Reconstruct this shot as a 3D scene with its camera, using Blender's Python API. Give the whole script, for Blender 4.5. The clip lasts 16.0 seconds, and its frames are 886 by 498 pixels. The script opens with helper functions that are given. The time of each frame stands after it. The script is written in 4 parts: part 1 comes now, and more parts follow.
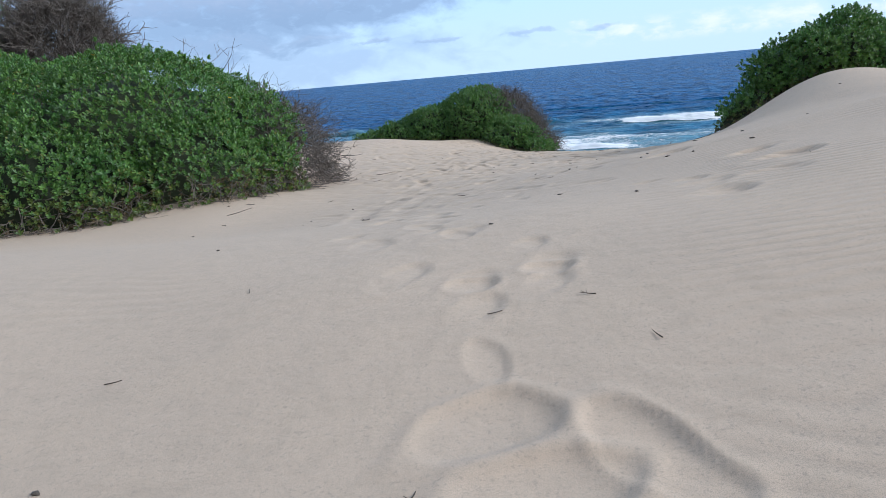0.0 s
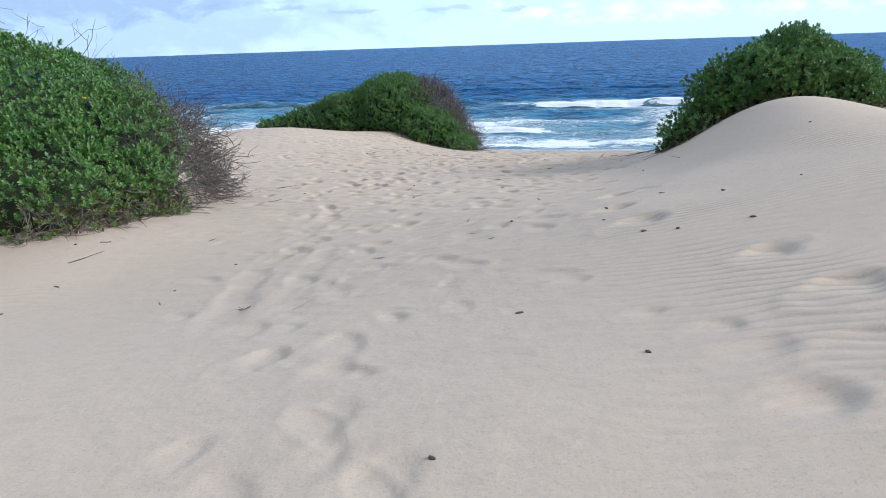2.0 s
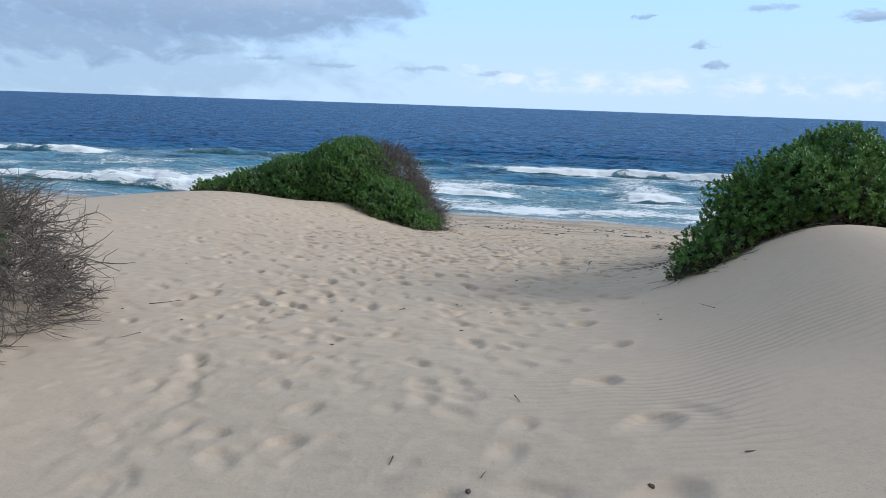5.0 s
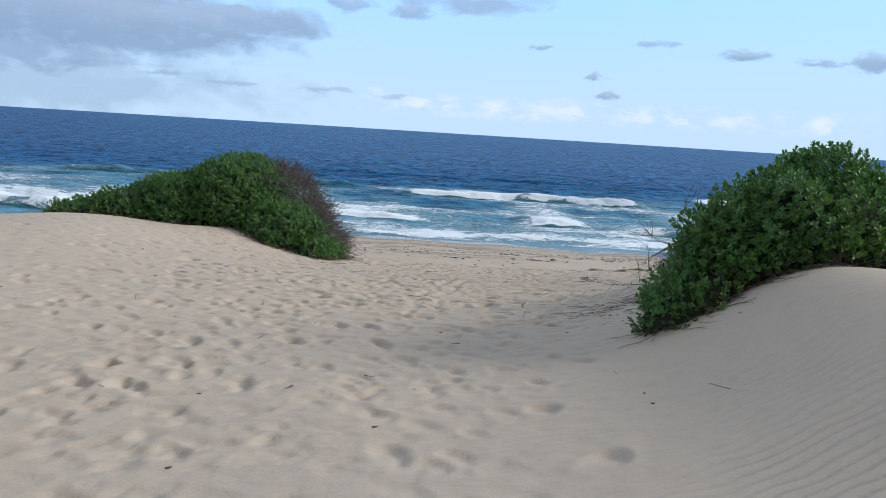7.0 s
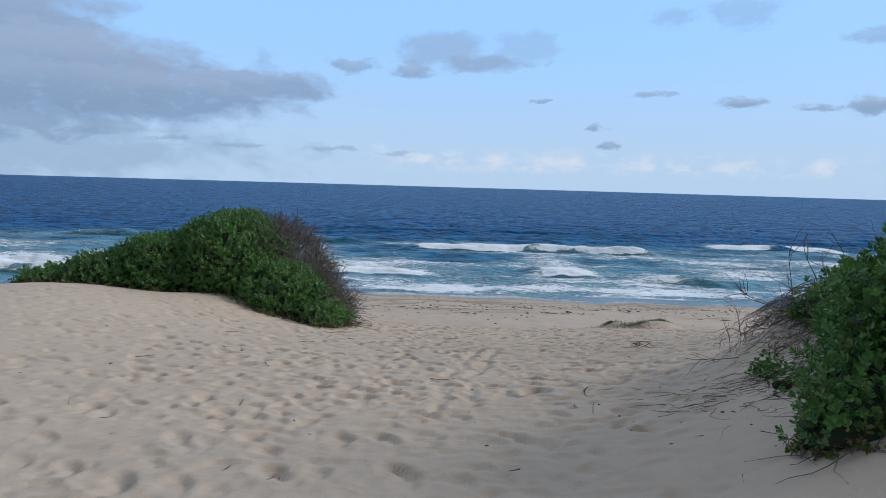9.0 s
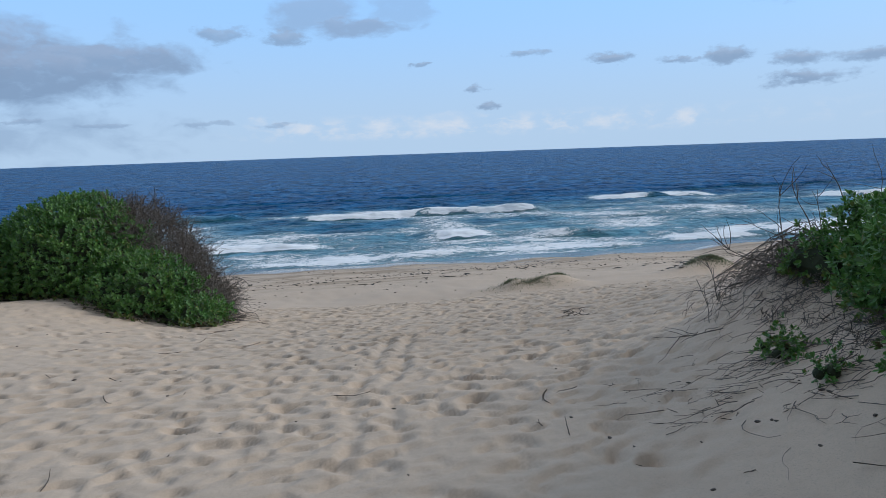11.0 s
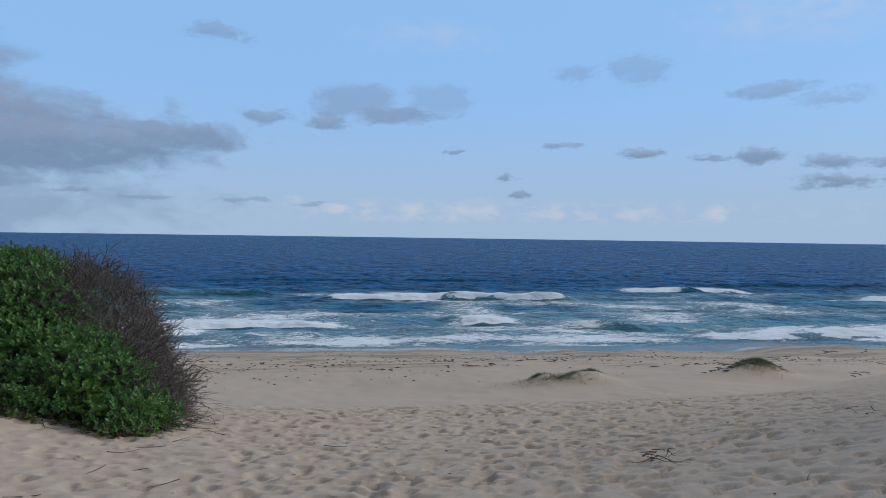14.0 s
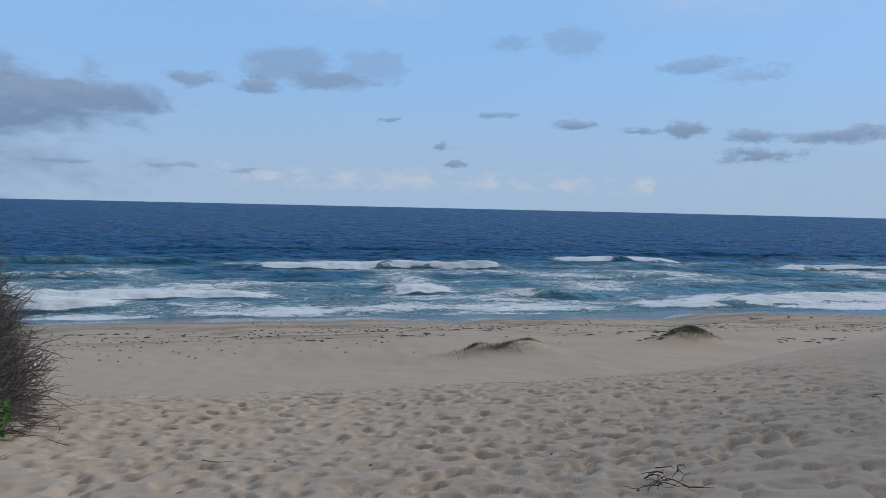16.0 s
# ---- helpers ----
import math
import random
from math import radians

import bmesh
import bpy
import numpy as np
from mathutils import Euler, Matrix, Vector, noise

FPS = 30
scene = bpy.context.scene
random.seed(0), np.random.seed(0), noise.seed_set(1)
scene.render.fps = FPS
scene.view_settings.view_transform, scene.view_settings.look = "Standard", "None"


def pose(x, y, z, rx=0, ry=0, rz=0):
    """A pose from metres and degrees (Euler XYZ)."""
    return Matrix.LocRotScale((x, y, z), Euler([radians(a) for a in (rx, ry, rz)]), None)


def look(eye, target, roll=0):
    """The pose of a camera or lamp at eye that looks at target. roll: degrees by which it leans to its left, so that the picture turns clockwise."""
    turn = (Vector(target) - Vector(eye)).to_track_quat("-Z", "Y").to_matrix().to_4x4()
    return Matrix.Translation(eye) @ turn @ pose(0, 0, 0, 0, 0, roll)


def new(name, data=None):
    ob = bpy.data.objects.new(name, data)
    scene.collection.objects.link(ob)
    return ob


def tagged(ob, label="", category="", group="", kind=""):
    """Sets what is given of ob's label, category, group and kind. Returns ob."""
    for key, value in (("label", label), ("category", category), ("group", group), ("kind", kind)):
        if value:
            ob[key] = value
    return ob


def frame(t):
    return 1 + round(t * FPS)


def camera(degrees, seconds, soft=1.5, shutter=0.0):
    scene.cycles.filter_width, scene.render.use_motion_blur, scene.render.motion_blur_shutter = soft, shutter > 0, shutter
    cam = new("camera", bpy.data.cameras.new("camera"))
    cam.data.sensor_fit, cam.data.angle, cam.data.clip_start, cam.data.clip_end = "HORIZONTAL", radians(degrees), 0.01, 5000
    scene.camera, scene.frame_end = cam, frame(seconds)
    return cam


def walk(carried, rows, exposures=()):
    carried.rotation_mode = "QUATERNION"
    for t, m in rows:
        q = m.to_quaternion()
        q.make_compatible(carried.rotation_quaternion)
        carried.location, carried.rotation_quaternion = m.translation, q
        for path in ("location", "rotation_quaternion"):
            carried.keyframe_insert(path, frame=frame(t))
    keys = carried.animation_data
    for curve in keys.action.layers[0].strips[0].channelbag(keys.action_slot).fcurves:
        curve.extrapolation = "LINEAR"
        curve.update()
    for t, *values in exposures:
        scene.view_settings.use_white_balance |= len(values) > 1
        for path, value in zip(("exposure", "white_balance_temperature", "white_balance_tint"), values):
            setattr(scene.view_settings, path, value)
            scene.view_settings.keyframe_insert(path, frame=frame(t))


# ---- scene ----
cam = camera(67.0, 16.0, 0.6)
PATH = [
    (0, (0.144, -0.294, 1.746), (0.018, 1.638, 1.244), -5.1),
    (0.5, (0.131, 0.074, 1.846), (-0.062, 1.993, 1.317), -5.5),
    (1, (0.115, 0.477, 1.976), (0.08, 2.404, 1.44), -4.6),
    (1.5, (0.118, 0.862, 2.078), (0.229, 2.782, 1.528), -3.3),
    (2, (0.121, 1.24, 2.116), (0.252, 3.148, 1.532), -1.9),
    (2.5, (0.186, 1.703, 2.202), (0.278, 3.609, 1.601), -2.4),
    (3, (0.304, 2.133, 2.265), (0.352, 4.017, 1.597), -1.1),
    (3.5, (0.405, 2.603, 2.306), (0.617, 4.494, 1.693), 0.8),
    (4, (0.485, 3.048, 2.351), (0.535, 4.979, 1.835), 0.2),
    (4.5, (0.561, 3.476, 2.345), (0.645, 5.439, 1.974), 0.8),
    (5, (0.596, 3.932, 2.334), (0.832, 5.872, 1.91), 2.0),
    (5.2, (0.638, 4.108, 2.318), (0.848, 6.069, 1.983), 0.8),
    (7.3, (0.839, 6.14, 2.14), (1.372, 8.036, 1.793), 3.7),
    (7.5, (0.864, 6.361, 2.13), (1.32, 8.279, 1.791), 3.4),
    (8, (0.962, 6.862, 2.09), (1.363, 8.797, 1.78), 3.5),
    (8.2, (0.982, 7.075, 2.063), (1.477, 8.995, 1.807), 3.2),
    (10.3, (1.312, 8.903, 1.918), (1.774, 10.841, 1.743), -0.1),
    (10.5, (1.358, 9.119, 1.903), (1.859, 11.041, 1.674), -0.0),
    (11, (1.509, 9.605, 1.826), (2.301, 11.418, 1.537), -2.0),
    (11.5, (1.707, 10.074, 1.781), (2.373, 11.959, 1.708), -0.5),
    (12, (1.828, 10.539, 1.681), (2.683, 12.346, 1.617), 0.0),
    (12.5, (1.992, 11.059, 1.708), (2.824, 12.877, 1.712), -0.6),
    (13, (2.241, 11.542, 1.609), (2.947, 13.414, 1.617), 0.6),
    (13.5, (2.489, 11.966, 1.57), (3.314, 13.787, 1.496), 1.0),
    (14, (2.719, 12.343, 1.533), (3.448, 14.205, 1.495), 0.8),
    (14.5, (2.911, 12.803, 1.448), (3.779, 14.605, 1.433), 2.1),
    (15, (3.127, 13.302, 1.333), (4.04, 15.081, 1.282), 0.4),
    (15.5, (3.348, 13.812, 1.29), (4.285, 15.58, 1.267), 0.1),
    (16, (3.576, 14.25, 1.271), (4.481, 16.029, 1.144), 1.3),
]
walk(cam, [(t, look(eye, target, roll)) for t, eye, target, roll in PATH],
     [(0, 0.42, 5900, 8), (0.5, 0.58, 5900, 8), (2, 0.66, 5900, 8), (3.4, 0.72, 5950, 8), (4.0, 0.38, 6050, 7), (5, 0.26, 6100, 6), (7.5, 0.2, 6100, 6), (8.0, 0.1, 6050, 7), (10.5, -0.1, 6000, 8), (11.0, -0.1, 5980, 7), (11.5, -0.22, 5950, 8), (12, -0.34, 5930, 8), (14, -0.40, 5920, 8), (15, -0.48, 5920, 8), (16, -0.46, 5920, 8)])


# ---- light ----
SUN_AZ, SUN_EL = radians(100.0), radians(26.0)      # along the shore, behind thin cloud, clockwise from +y
world = bpy.data.worlds.new("sky")
scene.world = world
world.use_nodes = True


class Nodes:
    """Short hand for node trees."""

    def __init__(self, tree):
        self.tree = tree
        self.tree.nodes.clear()

    def add(self, kind, inputs=None, **props):
        n = self.tree.nodes.new(kind)
        for k, v in props.items():
            setattr(n, k, v)
        for k, v in (inputs or {}).items():
            if isinstance(v, bpy.types.NodeSocket):
                self.tree.links.new(v, n.inputs[k])
            else:
                n.inputs[k].default_value = v
        return n

    def math(self, op, a, b=0.0, c=0.0, clamp=False):
        return self.add("ShaderNodeMath", {0: a, 1: b, 2: c}, operation=op, use_clamp=clamp).outputs[0]

    def mix(self, f, a, b, blend="MIX"):
        n = self.add("ShaderNodeMix", {0: f, 6: a, 7: b}, data_type="RGBA", blend_type=blend)
        return n.outputs[2]

    def ramp(self, x, lo, hi, a=0.0, b=1.0):
        return self.add("ShaderNodeMapRange", {0: x, 1: lo, 2: hi, 3: a, 4: b}, interpolation_type="SMOOTHSTEP").outputs[0]

    def noise(self, vec, scale, detail=4.0, rough=0.55, dist=0.0):
        return self.add("ShaderNodeTexNoise", {"Vector": vec, "Scale": scale, "Detail": detail, "Roughness": rough, "Distortion": dist})


def sky_nodes():
    n = Nodes(world.node_tree)
    way = n.add("ShaderNodeTexCoord").outputs["Generated"]
    x, y, z = n.add("ShaderNodeSeparateXYZ", {0: way}).outputs[:]
    az = n.math("MULTIPLY", n.math("ARCTAN2", x, y), 57.2958)
    el = n.math("MULTIPLY", n.math("ARCSINE", z), 57.2958)
    sky = n.add("ShaderNodeTexSky", sky_type="NISHITA", sun_disc=False, sun_elevation=SUN_EL, sun_rotation=SUN_AZ,
                air_density=1.0, dust_density=1.6, ozone_density=1.6).outputs[0]
    tone = n.mix(0.85, sky, (SKY_FILL[0], SKY_FILL[1], SKY_FILL[2], 1))
    # pale haze over the horizon, clear blue above it
    low = n.ramp(el, 0.0, 13.0, 1.0, 0.0)
    tone = n.mix(n.math("MULTIPLY", low, 0.9), tone, (4.5, 5.55, 6.8, 1))
    flat = n.add("ShaderNodeCombineXYZ", {0: az, 1: el, 2: 0.0}).outputs[0]
    squash = n.add("ShaderNodeVectorMath", {0: flat, 1: (0.5, 1.0, 1.0)}, operation="MULTIPLY").outputs[0]
    wob = n.noise(squash, 0.42, 4.0, 0.5)
    off = n.add("ShaderNodeVectorMath", {0: wob.outputs["Color"], 1: (0.5, 0.5, 0.5)}, operation="SUBTRACT").outputs[0]
    off = n.add("ShaderNodeVectorMath", {0: off, 1: (3.0, 1.5, 0.0)}, operation="MULTIPLY").outputs[0]
    bent = n.add("ShaderNodeVectorMath", {0: flat, 1: off}, operation="ADD").outputs[0]
    off = n.add("ShaderNodeVectorMath", {0: n.noise(squash, 1.9, 5.0, 0.6).outputs["Color"], 1: (0.5, 0.5, 0.5)}, operation="SUBTRACT").outputs[0]
    off = n.add("ShaderNodeVectorMath", {0: off, 1: (2.2, 0.75, 0.0)}, operation="MULTIPLY").outputs[0]
    bent = n.add("ShaderNodeVectorMath", {0: bent, 1: off}, operation="ADD").outputs[0]
    fine = n.noise(squash, 0.9, 4.0, 0.5).outputs[0]
    ragged = n.math("MULTIPLY", n.math("SUBTRACT", n.noise(squash, 0.55, 5.0, 0.52, 0.4).outputs[0], 0.5), 1.6)

    torn = n.math("ADD", ragged, n.math("MULTIPLY", n.math("SUBTRACT", n.noise(squash, 2.6, 4.0, 0.6).outputs[0], 0.5), 1.5))

    def clouds(rows, soft, ragged=ragged):
        total = lit = None
        for a, e, w, h, k in rows:
            d = n.add("ShaderNodeVectorMath", {0: bent, 1: (a, e, 0)}, operation="SUBTRACT").outputs[0]
            d = n.add("ShaderNodeVectorMath", {0: d, 1: (1 / w, 1 / h, 0)}, operation="MULTIPLY").outputs[0]
            r = n.add("ShaderNodeVectorMath", {0: d}, operation="LENGTH").outputs["Value"]
            m = n.ramp(n.math("ADD", r, ragged), 1.0 - soft, 1.0 + soft, k, 0.0)
            total = m if total is None else n.math("MAXIMUM", total, m)
            top = n.math("MULTIPLY", m, n.ramp(n.add("ShaderNodeSeparateXYZ", {0: d}).outputs[1], -0.3, 0.8))
            lit = top if lit is None else n.math("MAXIMUM", lit, top)
        return total, lit

    grey, grey_lit = clouds(GREY_CLOUDS, 0.34)
    small, small_lit = clouds(SMALL_CLOUDS, 0.5, torn)
    white = clouds(WHITE_CLOUDS, 0.75)[0]
    puffs = n.noise(squash, 1.5, 6.0, 0.6, 0.3).outputs[0]
    body = n.mix(n.ramp(el, 4.0, 12.0), (2.2, 3.05, 4.4, 1), (2.6, 3.35, 4.7, 1))
    body = n.mix(n.math("MULTIPLY", n.ramp(n.math("ADD", grey_lit, n.math("MULTIPLY", puffs, 0.9)), 0.6, 1.6), 0.45), body, (3.7, 4.25, 5.5, 1))
    tone = n.mix(n.math("MULTIPLY", grey, n.ramp(puffs, 0.2, 0.5, 0.75, 1.0)), tone, body)
    tuft = n.mix(n.math("MULTIPLY", small_lit, 0.55), (2.3, 3.1, 4.4, 1), (4.2, 4.7, 5.8, 1))
    tone = n.mix(n.math("MULTIPLY", small, n.ramp(fine, 0.2, 0.5, 0.6, 1.0)), tone, tuft)
    tone = n.mix(n.math("MULTIPLY", white, n.ramp(fine, 0.3, 0.65, 0.15, 0.65)), tone, (7.3, 7.0, 7.0, 1))
    # a bank of small far cumulus along the horizon
    bank = n.math("MULTIPLY", n.math("MULTIPLY", n.ramp(az, 4.0, 14.0), n.ramp(az, 34.0, 50.0, 1.0, 0.25)), n.math("MULTIPLY", n.ramp(el, 0.9, 1.7), n.ramp(el, 2.3, 3.4, 1.0, 0.0)))
    tone = n.mix(n.math("MULTIPLY", bank, n.ramp(n.noise(squash, 1.15, 5.0, 0.6, 0.3).outputs[0], 0.44, 0.68, 0.0, 0.42)), tone, (7.0, 6.8, 6.9, 1))
    # a thin unseen veil high up, added to make the skylight less blue
    added_veil = n.math("MULTIPLY", n.ramp(el, 20.0, 42.0), n.ramp(n.noise(way, 2.2, 5.0).outputs[0], 0.3, 0.6, 0.55, 1.0))
    tone = n.mix(n.math("MULTIPLY", added_veil, 0.85), tone, (4.7, 4.75, 4.9, 1))
    # the unseen sky behind is darkened, so that light comes mostly from ahead
    ahead = n.math("ADD", n.math("MULTIPLY", x, 0.35), n.math("MULTIPLY", y, 0.94))
    tone = n.mix(n.ramp(ahead, -0.8, 0.3, 0.9, 0.0), tone, (1.3, 1.42, 1.65, 1))
    back = n.add("ShaderNodeBackground", {"Color": tone, "Strength": SKY_STRENGTH})
    out = n.add("ShaderNodeOutputWorld")
    n.tree.links.new(back.outputs[0], out.inputs[0])


SKY_STRENGTH = 0.118
SKY_FILL = (3.65, 6.05, 9.5)
# azimuth, elevation, half width, half height in degrees, density
GREY_CLOUDS = [(-10.5, 6.4, 11.0, 2.1, 0.95), (-2.6, 7.6, 7.2, 1.1, 0.9), (-17.0, 7.4, 13.0, 3.3, 1.0), (-22.0, 10.5, 10.0, 4.6, 0.95),
               (-23.0, 5.5, 15.0, 3.6, 0.9), (-36.0, 9.0, 15.0, 8.5, 0.95), (-27.0, 2.0, 24.0, 2.6, 0.5), (-24.0, 16.0, 9.0, 3.0, 0.6),
               (13.8, 11.2, 3.4, 1.2, 0.55), (17.4, 10.2, 3.8, 0.8, 0.75), (20.8, 11.6, 2.2, 1.2, 0.35)]
SMALL_CLOUDS = [(6.6, 9.7, 2.0, 0.5, 0.7), (11.1, 9.5, 1.3, 0.6, 0.75), (37.5, 7.0, 1.7, 0.35, 0.85), (42.8, 6.6, 1.3, 0.25, 0.75),
                (46.2, 6.6, 1.7, 0.6, 0.85), (51.2, 5.9, 1.6, 0.55, 0.8), (52.0, 4.5, 2.4, 0.5, 0.85), (56.8, 5.9, 3.2, 0.5, 0.8),
                (46.9, 11.4, 2.5, 0.45, 0.5), (32.2, 13.5, 1.7, 0.6, 0.35), (37.1, 13.6, 2.3, 0.9, 0.35), (26.8, 5.2, 0.9, 0.25, 0.8),
                (27.9, 3.7, 0.85, 0.25, 0.8), (31.0, 7.5, 1.4, 0.25, 0.65), (2.7, 15.7, 2.0, 0.6, 0.55), (51.1, 10.5, 2.6, 0.4, 0.35),
                (-8.1, 3.0, 1.4, 0.2, 0.6), (-2.7, 2.6, 1.8, 0.18, 0.5), (5.1, 2.7, 1.7, 0.2, 0.5), (9.9, 2.6, 1.4, 0.17, 0.5),
                (22.4, 7.1, 0.6, 0.18, 0.7), (-12.0, 3.4, 3.0, 0.35, 0.5)]
WHITE_CLOUDS = [(8.9, 3.0, 0.6, 0.3, 1.0), (19.1, 2.1, 1.2, 0.5, 0.85), (23.4, 2.3, 2.2, 0.6, 0.8), (37.2, 2.1, 1.4, 0.5, 0.75),
                (43.4, 2.1, 0.7, 0.6, 0.8), (30.8, 2.2, 1.4, 0.35, 0.6), (12.5, 2.2, 1.0, 0.25, 0.6), (15.3, 1.9, 0.8, 0.25, 0.6),
                (20.0, 16.5, 5.0, 1.0, 0.3), (50.0, 17.0, 7.0, 2.0, 0.35)]
sky_nodes()
sun_data = bpy.data.lights.new("sun", "SUN")
sun_data.energy, sun_data.angle, sun_data.color = 2.05, radians(19), (1.0, 0.945, 0.88)
sun = new("sun", sun_data)
sun.matrix_world = look((60 * math.sin(SUN_AZ), 60 * math.cos(SUN_AZ), 60 * math.tan(SUN_EL)), (0, 0, 0))


# ---- materials ----
def material(name, build):
    m = bpy.data.materials.new(name)
    m.use_nodes = True
    n = Nodes(m.node_tree)
    shader = build(n)
    out = n.add("ShaderNodeOutputMaterial")
    n.tree.links.new(shader.outputs[0], out.inputs[0])
    return m


def sand_nodes(n):
    at = n.add("ShaderNodeNewGeometry").outputs["Position"]
    wet = n.add("ShaderNodeAttribute", attribute_name="wet").outputs["Fac"]
    tread = n.add("ShaderNodeAttribute", attribute_name="tread").outputs["Fac"]
    trough = n.add("ShaderNodeAttribute", attribute_name="trough").outputs["Fac"]
    broad = n.noise(at, 0.35, 3.0).outputs[0]
    patch = n.noise(at, 2.6, 5.0, 0.6).outputs[0]
    grain = n.noise(at, 420.0, 2.0, 0.7).outputs[0]
    speck = n.noise(at, 95.0, 2.0, 0.6).outputs[0]
    col = n.mix(n.ramp(broad, 0.3, 0.7), (0.60, 0.468, 0.356, 1), (0.64, 0.497, 0.375, 1))
    col = n.mix(n.math("MULTIPLY", n.ramp(patch, 0.45, 0.75), 0.35), col, (0.66, 0.508, 0.372, 1))
    col = n.mix(n.math("MULTIPLY", n.ramp(grain, 0.4, 0.7), 0.65), col, (0.36, 0.30, 0.24, 1))
    col = n.mix(n.math("MULTIPLY", n.ramp(speck, 0.55, 0.72), 0.45), col, (0.30, 0.25, 0.21, 1))
    col = n.mix(n.ramp(n.noise(at, 11.0, 4.0, 0.65).outputs[0], 0.45, 0.7, 0.0, 0.22), col, (0.40, 0.325, 0.25, 1))
    # wind ripples, with coarse dark grains in the troughs
    phase = n.add("ShaderNodeAttribute", attribute_name="phase").outputs["Fac"]
    calm = n.add("ShaderNodeAttribute", attribute_name="calm").outputs["Fac"]
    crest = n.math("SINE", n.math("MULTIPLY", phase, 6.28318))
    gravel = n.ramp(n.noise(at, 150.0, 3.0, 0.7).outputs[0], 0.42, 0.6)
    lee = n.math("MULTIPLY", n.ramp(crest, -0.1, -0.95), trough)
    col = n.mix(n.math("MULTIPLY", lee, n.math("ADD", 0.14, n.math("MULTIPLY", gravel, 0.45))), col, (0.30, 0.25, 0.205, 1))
    col = n.mix(n.math("MULTIPLY", tread, 0.12), col, (0.42, 0.35, 0.28, 1))
    col = n.mix(wet, col, (0.20, 0.165, 0.135, 1))
    # shore-wise streaks left by the tide, low on the beach
    run = n.add("ShaderNodeVectorRotate", {"Vector": at, "Axis": (0, 0, 1), "Angle": radians(13.6)}, rotation_type="AXIS_ANGLE").outputs[0]
    sea = n.add("ShaderNodeSeparateXYZ", {0: run}).outputs[1]
    streak = n.noise(n.add("ShaderNodeVectorMath", {0: run, 1: (0.10, 0.55, 0.0)}, operation="MULTIPLY").outputs[0], 1.0, 5.0, 0.62, 0.6).outputs[0]
    col = n.mix(n.math("MULTIPLY", n.ramp(sea, 62.0, 72.0), n.ramp(streak, 0.46, 0.64, 0.0, 0.75)), col, (0.30, 0.225, 0.155, 1))
    # small scuffed pits where people walk
    bend = n.add("ShaderNodeVectorMath", {0: n.noise(at, 7.0, 3.0).outputs["Color"], 1: (0.07, 0.07, 0.0)}, operation="MULTIPLY").outputs[0]
    flat = n.add("ShaderNodeVectorMath", {0: n.add("ShaderNodeVectorMath", {0: at, 1: bend}, operation="ADD").outputs[0], 1: (0.8, 1.15, 0.0)}, operation="MULTIPLY").outputs[0]
    pit = n.add("ShaderNodeTexVoronoi", {"Vector": flat, "Scale": 5.2, "Randomness": 1.0}).outputs["Distance"]
    pit = n.math("MULTIPLY", n.ramp(pit, 0.12, 0.5), n.math("MULTIPLY", tread, n.ramp(n.noise(at, 1.1, 2.0).outputs[0], 0.3, 0.65, 0.25, 1.0)))
    pit = n.math("MULTIPLY", pit, n.ramp(sea, 5.0, 13.0, 0.15, 1.0))
    h = n.math("ADD", n.math("ADD", n.math("MULTIPLY", pit, 0.45), n.math("ADD", n.math("MULTIPLY", patch, 0.22), n.math("MULTIPLY", n.math("MULTIPLY", crest, calm), 0.05))), n.math("ADD", n.math("MULTIPLY", n.noise(at, 22.0, 4.0, 0.6).outputs[0], n.math("ADD", 0.10, n.math("MULTIPLY", tread, 0.12))), n.math("MULTIPLY", grain, 0.035)))
    bump = n.add("ShaderNodeBump", {"Strength": 0.7, "Distance": 0.03, "Height": h}).outputs[0]
    rough = n.ramp(wet, 0.3, 1.0, 0.95, 0.12)
    return n.add("ShaderNodeBsdfPrincipled", {"Base Color": col, "Roughness": rough, "Normal": bump, "Specular IOR Level": n.ramp(wet, 0.3, 1.0, 0.15, 0.5)})


def leaf_nodes(a, b, c, rough=0.5):
    def build(n):
        rnd = n.add("ShaderNodeNewGeometry").outputs["Random Per Island"]
        at = n.add("ShaderNodeNewGeometry").outputs["Position"]
        col = n.mix(n.ramp(rnd, 0.0, 1.0), (*a, 1), (*b, 1))
        col = n.mix(n.ramp(n.noise(at, 1.6, 3.0).outputs[0], 0.42, 0.68, 0.0, 0.6), col, (*c, 1))
        col = n.mix(n.ramp(n.math("FRACT", n.math("MULTIPLY", rnd, 17.3)), 0.93, 0.95, 0.0, 0.75), col, (0.20, 0.19, 0.05, 1))
        col = n.mix(n.ramp(n.math("FRACT", n.math("MULTIPLY", rnd, 31.7)), 0.66, 0.95, 0.0, 0.6), col, (0.20, 0.28, 0.18, 1))
        vein = n.noise(at, 160.0, 2.0).outputs[0]
        bump = n.add("ShaderNodeBump", {"Strength": 0.3, "Distance": 0.004, "Height": vein}).outputs[0]
        face = n.add("ShaderNodeBsdfPrincipled", {"Base Color": col, "Roughness": rough, "Normal": bump, "Specular IOR Level": 0.35})
        glow = n.add("ShaderNodeBsdfTranslucent", {"Color": n.mix(0.5, col, (0.10, 0.22, 0.03, 1))})
        return n.add("ShaderNodeMixShader", {0: 0.18, 1: face.outputs[0], 2: glow.outputs[0]})
    return build


